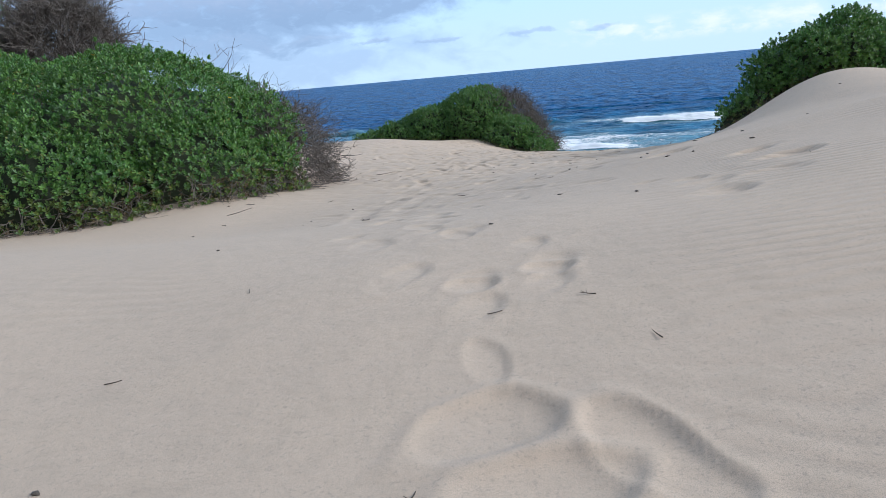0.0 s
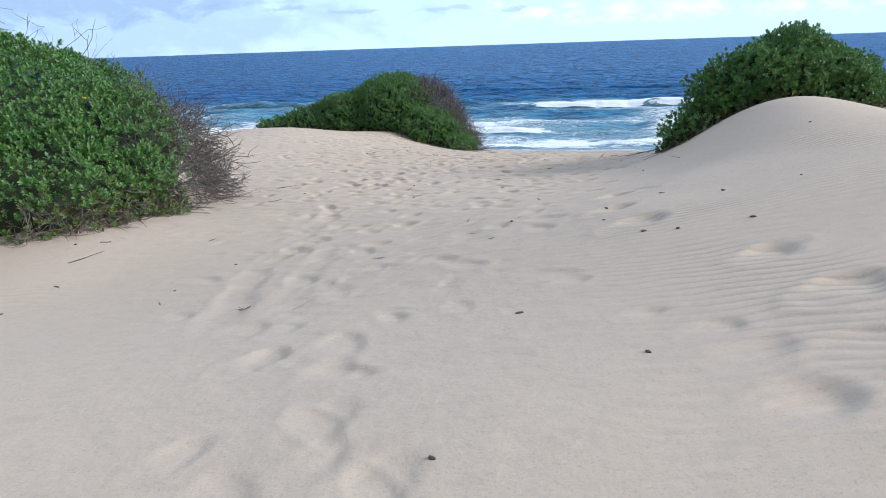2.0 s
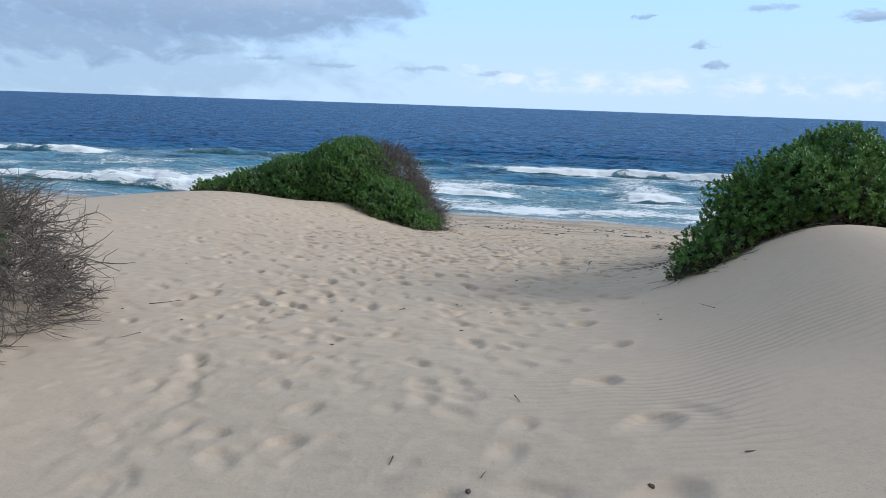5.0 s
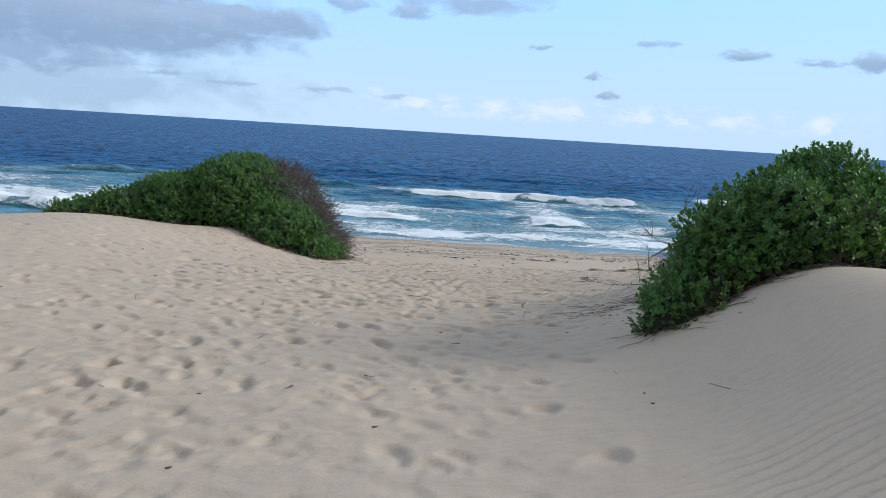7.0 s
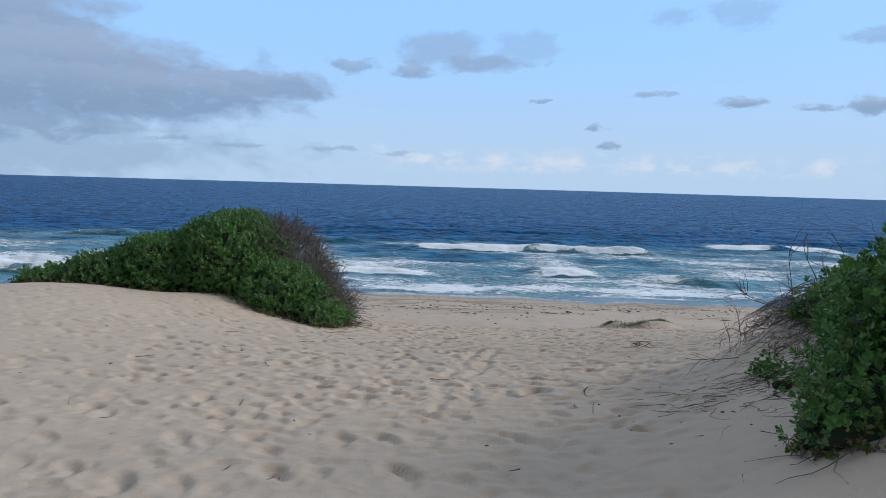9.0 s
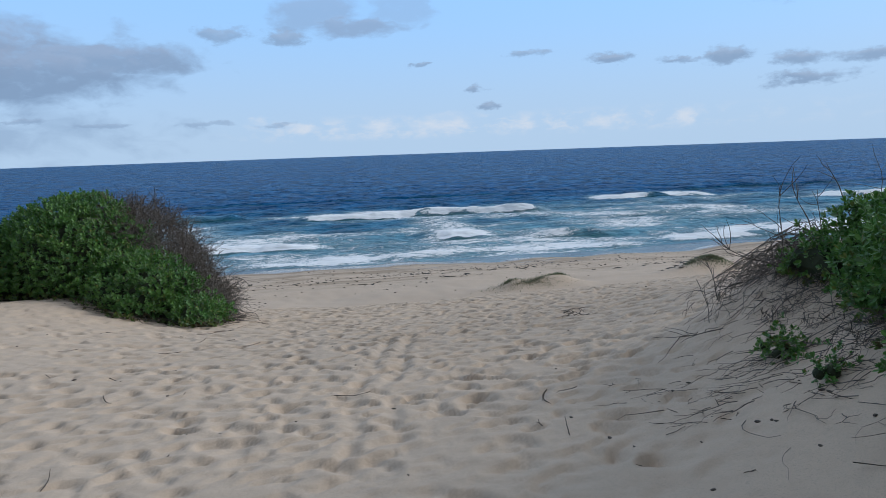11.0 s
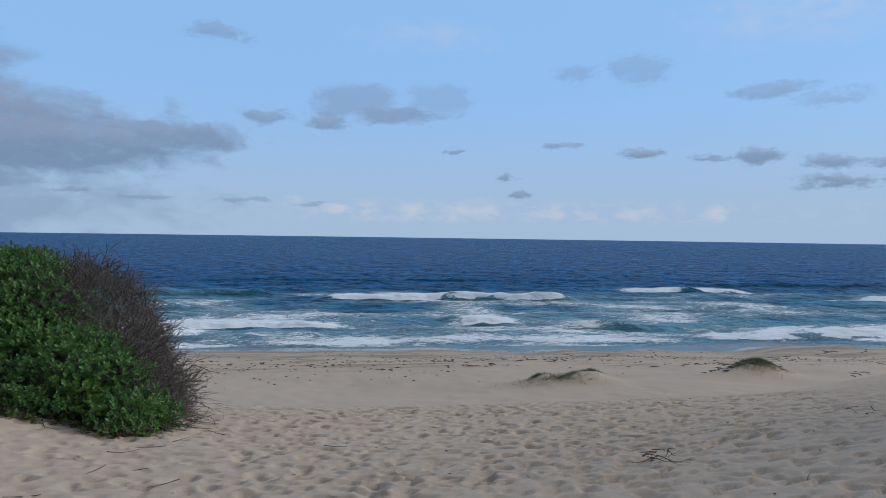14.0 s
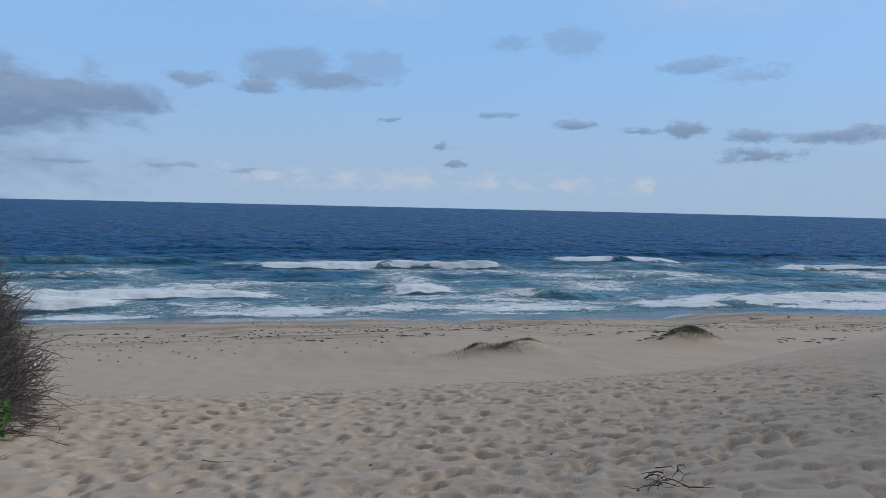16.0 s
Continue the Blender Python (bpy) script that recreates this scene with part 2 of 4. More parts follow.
def bark_nodes(a, b, scale=60.0):
    def build(n):
        at = n.add("ShaderNodeNewGeometry").outputs["Position"]
        rnd = n.add("ShaderNodeNewGeometry").outputs["Random Per Island"]
        g = n.noise(at, scale, 4.0, 0.65).outputs[0]
        col = n.mix(n.ramp(g, 0.3, 0.7), (*a, 1), (*b, 1))
        col = n.mix(n.math("MULTIPLY", rnd, 0.5), col, (*[v * 1.5 for v in b], 1))
        bump = n.add("ShaderNodeBump", {"Strength": 0.5, "Distance": 0.004, "Height": g}).outputs[0]
        return n.add("ShaderNodeBsdfPrincipled", {"Base Color": col, "Roughness": 0.85, "Normal": bump})
    return build


def sea_nodes(n):
    at = n.add("ShaderNodeNewGeometry").outputs["Position"]
    foam = n.add("ShaderNodeAttribute", attribute_name="foam").outputs["Fac"]
    shoal = n.add("ShaderNodeAttribute", attribute_name="shoal").outputs["Fac"]
    run = n.add("ShaderNodeVectorRotate", {"Vector": at, "Axis": (0, 0, 1), "Angle": radians(13.6)}, rotation_type="AXIS_ANGLE").outputs[0]
    long = n.add("ShaderNodeVectorMath", {0: run, 1: (0.42, 1.0, 1.0)}, operation="MULTIPLY").outputs[0]
    swell = n.noise(long, 0.055, 3.0, 0.5).outputs[0]
    chop = n.noise(long, 0.30, 4.0, 0.6, 0.4).outputs[0]
    small = n.noise(long, 1.3, 4.0, 0.62).outputs[0]
    lace = n.noise(long, 0.75, 8.0, 0.76, 1.2).outputs[0]
    spray = n.noise(at, 2.8, 5.0, 0.7).outputs[0]
    col = n.mix(shoal, (0.010, 0.087, 0.24, 1), (0.08, 0.27, 0.37, 1))
    col = n.mix(n.math("MULTIPLY", n.ramp(swell, 0.35, 0.65), 0.25), col, (0.02, 0.13, 0.26, 1))
    wave = n.noise(at, 0.13, 3.0, 0.5).outputs[0]
    streak = n.noise(long, 0.62, 5.0, 0.65).outputs[0]
    # Light and dark sides of the waves, put into the water colour.
    dark = n.math("ADD", n.math("MULTIPLY", wave, 0.45), n.math("ADD", n.math("MULTIPLY", chop, 0.25), n.math("MULTIPLY", streak, 0.3)))
    # wind seas grow longer and broader the farther out
    rx, ry = n.add("ShaderNodeSeparateXYZ", {0: run}).outputs[:2]
    off = n.math("MAXIMUM", ry, 60.0)
    fan = n.add("ShaderNodeCombineXYZ", {0: n.math("MULTIPLY", n.math("DIVIDE", rx, off), 60.0), 1: n.math("MULTIPLY", n.math("LOGARITHM", off, 2.71828), 22.0), 2: 0.0}).outputs[0]
    gust = n.noise(fan, 1.0, 5.0, 0.68, 0.3).outputs[0]
    open_sea = n.ramp(ry, 150.0, 260.0)
    dark = n.math("ADD", n.math("MULTIPLY", dark, n.math("SUBTRACT", 1.0, n.math("MULTIPLY", open_sea, 0.7))), n.math("MULTIPLY", gust, n.math("MULTIPLY", open_sea, 0.7)))
    tint = n.mix(n.ramp(dark, 0.42, 0.58), (1.4, 1.35, 1.3, 1), (0.42, 0.48, 0.52, 1))
    col = n.mix(1.0, col, tint, "MULTIPLY")
    # Wave fronts painted dark green: the water's own green, and less sky reflected.
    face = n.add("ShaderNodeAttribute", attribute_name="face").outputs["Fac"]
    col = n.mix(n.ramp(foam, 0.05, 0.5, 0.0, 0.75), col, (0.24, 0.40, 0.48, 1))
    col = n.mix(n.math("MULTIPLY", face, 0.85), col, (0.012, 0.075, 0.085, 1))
    thin = n.add("ShaderNodeAttribute", attribute_name="thin").outputs["Fac"]
    col = n.mix(n.math("MULTIPLY", thin, 0.8), col, (0.20, 0.23, 0.25, 1))
    cut = n.math("ADD", n.math("MULTIPLY", n.math("SUBTRACT", lace, 0.5), 1.9), n.math("MULTIPLY", n.math("SUBTRACT", spray, 0.5), 0.8))
    white = n.ramp(n.math("SUBTRACT", n.math("ADD", foam, cut), n.math("MULTIPLY", face, 0.2)), 0.42, 0.72)
    col = n.mix(white, col, (0.88, 0.90, 0.92, 1))
    h = n.math("ADD", n.math("ADD", n.math("MULTIPLY", chop, 1.0), n.math("MULTIPLY", wave, 1.6)), n.math("MULTIPLY", small, 0.28))
    h = n.math("ADD", h, n.math("MULTIPLY", white, 0.12))
    bump = n.add("ShaderNodeBump", {"Strength": n.math("MULTIPLY", n.ramp(thin, 0.0, 1.0, 1.0, 0.12), n.ramp(white, 0.0, 1.0, 1.0, 0.35)), "Distance": 2.2, "Height": h}).outputs[0]
    return n.add("ShaderNodeBsdfPrincipled", {"Base Color": col, "Roughness": n.math("MULTIPLY", n.ramp(white, 0.0, 1.0, 0.34, 0.9), n.ramp(thin, 0.0, 1.0, 1.0, 0.35)), "Normal": bump, "IOR": 1.33,
                                              "Specular IOR Level": n.ramp(white, 0.0, 1.0, 0.04, 0.1)})


SAND = material("sand", sand_nodes)
LEAF = material("leaf", leaf_nodes((0.064, 0.165, 0.034), (0.18, 0.33, 0.075), (0.085, 0.22, 0.06), 0.45))
LEAF_YELLOW = material("leaf_yellowing", leaf_nodes((0.09, 0.17, 0.03), (0.17, 0.22, 0.05), (0.12, 0.13, 0.05), 0.6))
LEAF_DRY = material("leaf_dry", leaf_nodes((0.09, 0.06, 0.035), (0.17, 0.12, 0.07), (0.12, 0.085, 0.05), 0.8))
TWIG = material("dead_twig", bark_nodes((0.068, 0.057, 0.05), (0.155, 0.132, 0.115)))
STICK = material("dark_stick", bark_nodes((0.025, 0.02, 0.016), (0.075, 0.058, 0.045)))
# Near-black for the bush cores: shade inside the crown put into the colour.
CORE = material("inner_shade", bark_nodes((0.012, 0.022, 0.009), (0.032, 0.042, 0.018), 25.0))
WEED = material("seaweed", bark_nodes((0.012, 0.010, 0.007), (0.045, 0.034, 0.022), 30.0))
GRASS = material("dune_grass", leaf_nodes((0.15, 0.15, 0.10), (0.26, 0.25, 0.17), (0.2, 0.19, 0.13), 0.8))
PETAL = material("yellow_petal", bark_nodes((0.65, 0.42, 0.02), (0.75, 0.5, 0.03)))
SEA = material("sea_water", sea_nodes)


# ---- ground ----
NX, NY = 0.235, 0.972           # seaward
SEA_Z, SHORE = -11.5, 88.5


def across(x, y):
    """Distance seaward and along the shore."""
    return x * NX + y * NY, x * NY - y * NX


LATTICE = np.random.RandomState(7).rand(256, 256)


def vnoise(x, y, size, seed=0):
    """Smooth value noise, 0 to 1."""
    u, v = np.asarray(x) / size + 17.3 * seed, np.asarray(y) / size + 9.7 * seed
    i, j = np.floor(u).astype(int), np.floor(v).astype(int)
    a, b = u - i, v - j
    a, b = a * a * (3 - 2 * a), b * b * (3 - 2 * b)
    g = lambda p, q: LATTICE[(p + seed * 31) % 256, (q + seed * 57) % 256]
    return (g(i, j) * (1 - a) + g(i + 1, j) * a) * (1 - b) + (g(i, j + 1) * (1 - a) + g(i + 1, j + 1) * a) * b


# The rise landward of -6 is unseen, added to block low sky behind.
KNOT_S = np.array([-300., -40., -6., 0., 2., 5., 9., 13., 17., 21., 25., 29., 34., 41., 48., 53., 58., 70., 80., 88.5, 105., 160., 400.])
KNOT_Z = np.array([7.0, 5.0, 0.05, 0.68, 0.887, 0.431, 0.255, -0.003, -0.49, -1.113, -1.66, -2.75, -4.3, -6.4, -8.0, -8.5, -8.8, -9.75, -10.7, -11.5, -13.2, -17., -22.])
KNOT_D = np.gradient(KNOT_Z, KNOT_S)
# dunes: centre, height, half widths, turn
# (15.5, 10.3), (21.5, 14.2), (30.0, 18.5): unseen dunes added to shade the sand.
DUNES = [(5.105, 9.633, 0.723, 1.225, 2.808, -0.352), (-5.885, 11.236, 0.91, 1.136, 2.948, 0.663), (-3.318, 22.876, 0.928, 4.613, 6.208, -0.085),
         (10.162, 9.833, 1.394, 4.231, 7.968, -0.319), (3.994, 4.488, 0.724, 3.279, 4.233, 1.082), (0.3, 22.6, 0.25, 1.3, 1.2, 0.0),
         (-8.5, 13.5, 0.5, 2.5, 2.5, 0.0), (27.9, 53.0, 0.7, 3.6, 1.3, -0.28), (30.3, 52.9, 0.45, 1.4, 0.9, 0.0), (26.3, 53.4, 0.2, 0.8, 0.7, 0.0), (43.8, 51.0, 0.85, 2.4, 1.5, -0.1), (42.0, 50.8, 0.45, 3.6, 1.3, 0.0), (25.0, 25.5, 1.0, 6.5, 5.0, 0.3), (72.5, 67.0, 0.8, 9.0, 5.0, -0.25), (46.0, 73.0, 0.45, 9.0, 3.5, -0.25), (15.5, 10.3, 3.4, 3.9, 3.5, 0.0), (21.5, 14.2, 7.2, 4.5, 3.4, 0.3), (30.0, 18.5, 7.5, 6.0, 3.6, 0.3), (6.7, 13.5, 0.55, 0.8, 0.9, 0.0)]


def bare(x, y):
    """The height of the dunes and the beach, without prints."""
    x, y = np.asarray(x, float), np.asarray(y, float)
    s, l = across(x, y)
    i = np.clip(np.searchsorted(KNOT_S, s) - 1, 0, len(KNOT_S) - 2)
    h = KNOT_S[i + 1] - KNOT_S[i]
    u = np.clip((s - KNOT_S[i]) / h, 0, 1)
    z = KNOT_Z[i] * (1 + 2 * u) * (1 - u) ** 2 + h * KNOT_D[i] * u * (1 - u) ** 2 + KNOT_Z[i + 1] * u * u * (3 - 2 * u) + h * KNOT_D[i + 1] * u * u * (u - 1)
    for cx, cy, a, p, q, r in DUNES:
        dx, dy = x - cx, y - cy
        z = z + a * np.exp(-((dx * math.cos(r) + dy * math.sin(r)) / p) ** 2 - ((dy * math.cos(r) - dx * math.sin(r)) / q) ** 2)
    beach = np.clip((s - 46) / 10, 0, 1)
    z = z + beach * (0.8 * (vnoise(l, s, 21.0, 3) - 0.5) + 0.34 * (vnoise(l, s, 5.0, 4) - 0.5))
    # low scarp left by the last tide
    edge = 79.0 + 5.0 * vnoise(l, 0 * l, 16.0, 5)
    z = z + beach * 0.16 / (1 + np.exp(np.clip((s - edge) * 2.2, -40, 40)))
    z = z + 0.05 * (vnoise(x, y, 2.3, 1) - 0.5) + 0.02 * (vnoise(x, y, 0.8, 2) - 0.5)
    return z


TRACK_Y = np.array([-2., 0., 4., 8., 12., 16., 22., 28., 40.])
TRACK_X = np.array([0.2, 0.2, -0.1, -0.1, 1.0, 5.5, 9.0, 12.0, 16.])
TRACK_W = np.array([0.4, 0.5, 1.4, 2.4, 3.7, 8.5, 12.5, 15.0, 18.])


def trodden(x, y):
    """How much the sand is walked over, 0 to 1."""
    d = np.abs(x - np.interp(y, TRACK_Y, TRACK_X)) / np.interp(y, TRACK_Y, TRACK_W)
    s, l = across(x, y)
    return np.clip(1.5 - d * 1.2, 0, 1) * np.clip((y + 0.5) / 4.5, 0.12, 1) * np.clip((54 - s) / 14, 0, 1)


def prints():
    """Footprints: place, heading, depth, size."""
    r = np.random.RandomState(11)
    rows = []
    n = 3600
    xs, ys = r.uniform(-6, 22, n), r.uniform(0, 30, n)
    keep = r.rand(n) < trodden(xs, ys) ** 1.3 * np.clip((ys + 3) / 14, 0.2, 1)
    for x, y in zip(xs[keep], ys[keep]):
        rows.append((x, y, r.normal(-0.25, 0.45), r.uniform(0.018, 0.036) * (0.35 if y < 10 else 0.7), r.uniform(0.6, 1.3)))
    for i in range(9):     # walkers' lines through the gap
        x0, bend, y = r.uniform(-0.9, 0.9), r.uniform(-0.25, 0.35), 7.0 + r.uniform(0, 2)
        side = 1
        while y < 28:
            cx = np.interp(y, TRACK_Y, TRACK_X) + x0 * np.interp(y, TRACK_Y, TRACK_W) * 0.8 + side * 0.11
            rows.append((cx, y, -0.25 + r.normal(0, 0.15), r.uniform(0.02, 0.036) * (0.5 if y < 12 else 0.9), r.uniform(0.85, 1.1)))
            y += r.uniform(0.55, 0.72)
            side = -side
    # the chain along the right-hand flank
    for x, y, k in ((1.94, 4.28, 1.3), (1.88, 3.63, 1.4), (1.71, 5.49, 1.5), (1.76, 6.13, 1.3), (2.02, 6.89, 1.25), (2.05, 7.71, 1.2), (2.54, 8.7, 1.2), (2.6, 9.69, 1.1), (2.76, 10.8, 1.0)):
        rows.append((x, y, 1.0, 0.023, k * 1.0))
    for x, y, k in ((-0.17, 3.12, 1.1), (0.01, 2.70, 1.1), (-0.2, 3.6, 0.9), (-0.54, 3.82, 1.0), (-0.58, 3.0, 0.8), (-0.48, 4.35, 0.9), (-0.58, 4.86, 0.8), (-0.42, 5.33, 0.9),
                    (-0.18, 2.14, 0.9), (0.37, 2.07, 1.0), (0.34, 1.90, 0.8), (0.09, 1.98, 0.9), (0.32, 2.36, 0.7), (0.10, 1.76, 0.8), (-0.15, 2.9, 0.8)):
        rows.append((x, y, 0.5, 0.007, k))
    for x, y, k in ((1.28, 3.22, 1.0), (1.24, 2.86, 1.1), (1.12, 3.78, 0.7), (1.29, 3.47, 0.8), (0.99, 4.47, 0.8), (1.6, 3.1, 1.1), (1.25, 2.81, 0.9)):
        rows.append((x, y, 1.2, 0.009, k))
    for x, y in ((0.95, 7.72), (1.18, 7.96), (1.41, 7.1), (1.27, 6.77), (1.28, 6.37), (1.17, 6.03), (0.91, 6.39), (1.53, 8.96), (0.8, 9.35), (-0.18, 6.27), (-0.68, 6.97), (-0.79, 6.72),
                 (-0.15, 7.15), (-0.1, 6.51), (-0.51, 7.6), (0.15, 7.25), (0.23, 7.75), (0.54, 8.18), (0.1, 8.85), (-0.64, 8.59), (-0.87, 8.43), (-0.87, 6.44)):
        rows.append((x, y, r.normal(0.2, 0.5), 0.014, r.uniform(0.8, 1.1)))
    return rows


def hollows(x, y, cell):
    """Trodden hollows: squared distance to the nearest middle, a tilt that fades at the edges, how far seaward of it, and its luck."""
    u, v = x / cell, y / cell
    i, j = np.floor(u).astype(int), np.floor(v).astype(int)
    best, second, ahead, luck = np.full(u.shape, 9.0), np.full(u.shape, 9.0), np.zeros(u.shape), np.zeros(u.shape)
    for a in (-1, 0, 1):
        for b in (-1, 0, 1):
            p, q = LATTICE[(i + a) % 256, (j + b) % 256], LATTICE[(i + a + 91) % 256, (j + b + 37) % 256]
            dx, dy = u - (i + a + p), v - (j + b + q)
            d = 0.75 * dx * dx + dy * dy
            nearer = d < best
            second = np.where(nearer, best, np.minimum(second, d))
            best, ahead = np.where(nearer, d, best), np.where(nearer, dy, ahead)
            luck = np.where(nearer, LATTICE[(i + a + 13) % 256, (j + b + 171) % 256], luck)
    return best, ahead * np.clip((np.sqrt(second) - np.sqrt(best)) / 0.45, 0, 1), ahead, luck


def ground_sheet():
    step = 0.030
    core = np.arange(0, 8.1, step)
    tail = core[-1] + np.cumsum(step * 1.105 ** np.arange(1, 78))
    side = np.concatenate([core, tail])
    cols = np.concatenate([-side[:0:-1], side])
    ys, y, d = [0.2], 0.2, step
    while y < 420:
        d = step * max(min(1.0, 0.5 + max(y - 2, 0) / 10.0), y / 18.0) if y < 45 else d * 1.03
        y += d
        ys.append(y)
    d, y = step, 0.2
    while y > -300:
        d *= 1.12
        y -= d
        ys.insert(0, y)
    ys = np.array(ys)
    wide = np.maximum(np.clip(0.5 + np.maximum(ys - 2, 0) / 10.0, 0, 1), np.maximum(ys, 0) / 18.0)
    mid = np.interp(ys, [-5, 0, 8, 16, 28, 60, 100], [0.9, 0.9, 1.3, 3.2, 6.5, 22., 34.])
    x = mid[:, None] + wide[:, None] * cols[None, :]
    y = np.repeat(ys[:, None], len(cols), 1)
    z = bare(x, y)
    s, l = across(x, y)
    near = np.clip((26 - s) / 8, 0, 1) * np.clip((14 - np.abs(x - 2)) / 4, 0, 1)
    tread = trodden(x, y)
    # wind ripples, mostly where nobody has walked
    calm = np.clip(0.25 + 0.75 * np.clip((x - np.interp(y, TRACK_Y, TRACK_X) - 0.2 * np.interp(y, TRACK_Y, TRACK_W)) / 1.4, 0, 1) - 0.9 * tread, 0, 1) * near
    phase = (y * 0.97 + x * 0.12 + 0.5 * vnoise(x, y, 1.9, 6) + 0.16 * vnoise(x, y, 0.5, 7) + 0.05 * vnoise(x, y, 0.17, 66)) / 0.08
    calm = calm * np.clip(2.8 * vnoise(x, y, 0.7, 8) - 0.8, 0.05, 1.1)
    calm = calm * np.clip((10.0 - y) / 2.5, 0.12, 1)
    wave = np.sin(2 * np.pi * phase)
    z = z + 0.0010 * calm * (wave + 0.35 * np.sin(4 * np.pi * phase + 0.9))
    trough = calm * np.clip(2.2 * vnoise(x, y, 0.6, 61) - 0.3, 0, 1)
    # churned sand
    bx, by = x + 0.13 * (vnoise(x, y, 0.21, 9) - 0.5) + 0.05 * (vnoise(x, y, 0.08, 67) - 0.5), y + 0.13 * (vnoise(x, y, 0.23, 29) - 0.5) + 0.05 * (vnoise(x, y, 0.08, 68) - 0.5)
    deep, tilt = hollows(bx, by, 0.28)[:2]
    lump = 0.018 * (deep - 0.35) - 0.018 * tilt
    for cell, depth, shift in ((0.31, 0.062, 0.0), (0.23, 0.052, 5.7), (0.15, 0.028, 3.1)):
        best, tilt, ahead, luck = hollows(bx + shift, by, cell)
        pit = 1 / (1 + (np.sqrt(best) / (0.24 + 0.17 * luck)) ** 9) * (0.4 + 0.6 * np.clip(ahead / 0.28, -0.5, 1))
        rim = np.exp(-((np.sqrt(best) - 0.34 - 0.17 * luck) / 0.10) ** 2)
        lump = lump - depth * np.clip(1.7 * luck - 0.4, 0, 1) * (pit - 0.16 * rim)
    lump = lump * (0.6 + 0.7 * vnoise(x, y, 1.3, 10))
    z = z + lump * tread * np.interp(y, [2, 4, 7, 10, 14, 18], [0.03, 0.10, 0.20, 0.36, 0.75, 1.05]) * np.clip(1.15 - np.maximum(y - 12, 0) / 90, 0, 1)
    far = np.clip((s - 44) / 6, 0, 1)
    z = z + far * (vnoise(x, y, 0.9, 12) - 0.5) * 0.07
    for px, py, turn, depth, k in prints():
        j0, j1 = np.searchsorted(ys, (py - 0.62, py + 0.62))
        w, m = np.interp(py, ys, wide), np.interp(py, ys, mid)
        i0, i1 = np.searchsorted(cols, ((px - m - 0.62) / w, (px - m + 0.62) / w))
        if j1 - j0 < 2 or i1 - i0 < 2:
            continue
        dx, dy = x[j0:j1, i0:i1] - px, y[j0:j1, i0:i1] - py
        u, v = dy * math.cos(turn) + dx * math.sin(turn), dx * math.cos(turn) - dy * math.sin(turn)
        q = np.sqrt((u / (0.155 * k)) ** 2 + (v / (0.088 * k)) ** 2)
        q = q * (0.8 + 0.4 * vnoise(dx + px, dy + py, 0.13, 23))
        z[j0:j1, i0:i1] += depth * (-1.5 / (1 + q ** 10) * (0.45 + 0.55 * np.clip((0.6 * dy + 0.8 * dx) / (0.10 * k), -0.7, 1)) + 0.22 * np.exp(-((q - 1.3) / 0.3) ** 2))
    # broad scuffed scoops where somebody pushed off, steep on one side
    for px, py, rx, ry, turn, depth in ((0.11, 1.17, 0.18, 0.12, 0.15, 0.020), (0.25, 0.95, 0.19, 0.11, -0.1, 0.022), (0.48, 1.03, 0.10, 0.20, 0.5, 0.019), (0.12, 1.45, 0.06, 0.12, 0.2, 0.009),
                                        (0.08, 1.97, 0.10, 0.07, 0.0, 0.012), (0.37, 2.06, 0.11, 0.07, 0.0, 0.014), (0.02, 2.70, 0.07, 0.13, 0.4, 0.009), (-0.17, 3.12, 0.07, 0.14, 0.4, 0.009)):
        dx, dy = x - px, y - py
        u, v = dx * math.cos(turn) + dy * math.sin(turn), dy * math.cos(turn) - dx * math.sin(turn)
        q = ((u / rx) ** 2 + (v / ry) ** 2) * (0.55 + 0.9 * vnoise(x, y, 0.15, 33))
        z = z - depth * np.sqrt(np.clip(1 - q, 0, 1)) * (0.35 + 0.65 * np.clip((u / rx + 0.5 * v / ry + 0.9) / 1.6, 0, 1)) + 0.25 * depth * np.exp(-((np.sqrt(q) - 1.12) / 0.16) ** 2)
    # dragged grooves
    for gxs, gys, half, low in (((2.4, 3.05, 3.5, 4.03, 4.87), (13.0, 15.18, 16.11, 17.33, 19.3), 0.06, 0.022), ((2.7, 3.32, 3.75, 4.28, 5.13), (13.0, 15.04, 15.98, 17.18, 19.1), 0.06, 0.022),
                           ((-0.85, -0.95, -0.97, -0.82, -0.64, -0.52), (4.2, 5.8, 6.41, 7.15, 8.25, 9.06), 0.12, 0.011), ((-0.55, -0.55, -0.5, -0.37), (4.6, 5.54, 6.32, 7.6), 0.10, 0.009)):
        d = np.abs(x - np.interp(y, gys, gxs) - 0.16 * (vnoise(y, 0 * y, 0.8, 24) - 0.5) - 0.08 * (vnoise(x, y, 0.25, 62) - 0.5))
        inside = np.clip((y - gys[0]) / 0.8, 0, 1) * np.clip((gys[-1] - y) / 1.5, 0, 1)
        z = z + inside * low * (-np.exp(-(d / half) ** 4) + 0.3 * np.exp(-((d - 0.15) / 0.05) ** 2)) * (0.3 + vnoise(x, y, 0.6, 25))
    line = SHORE - 3.6 + 2.4 * (vnoise(l, 0 * l, 9.0, 13) - 0.5)
    wet = 1 / (1 + np.exp(np.clip(-(s - line) * 1.4, -40, 40)))
    edge = 79.0 + 5.0 * vnoise(l, 0 * l, 16.0, 5)
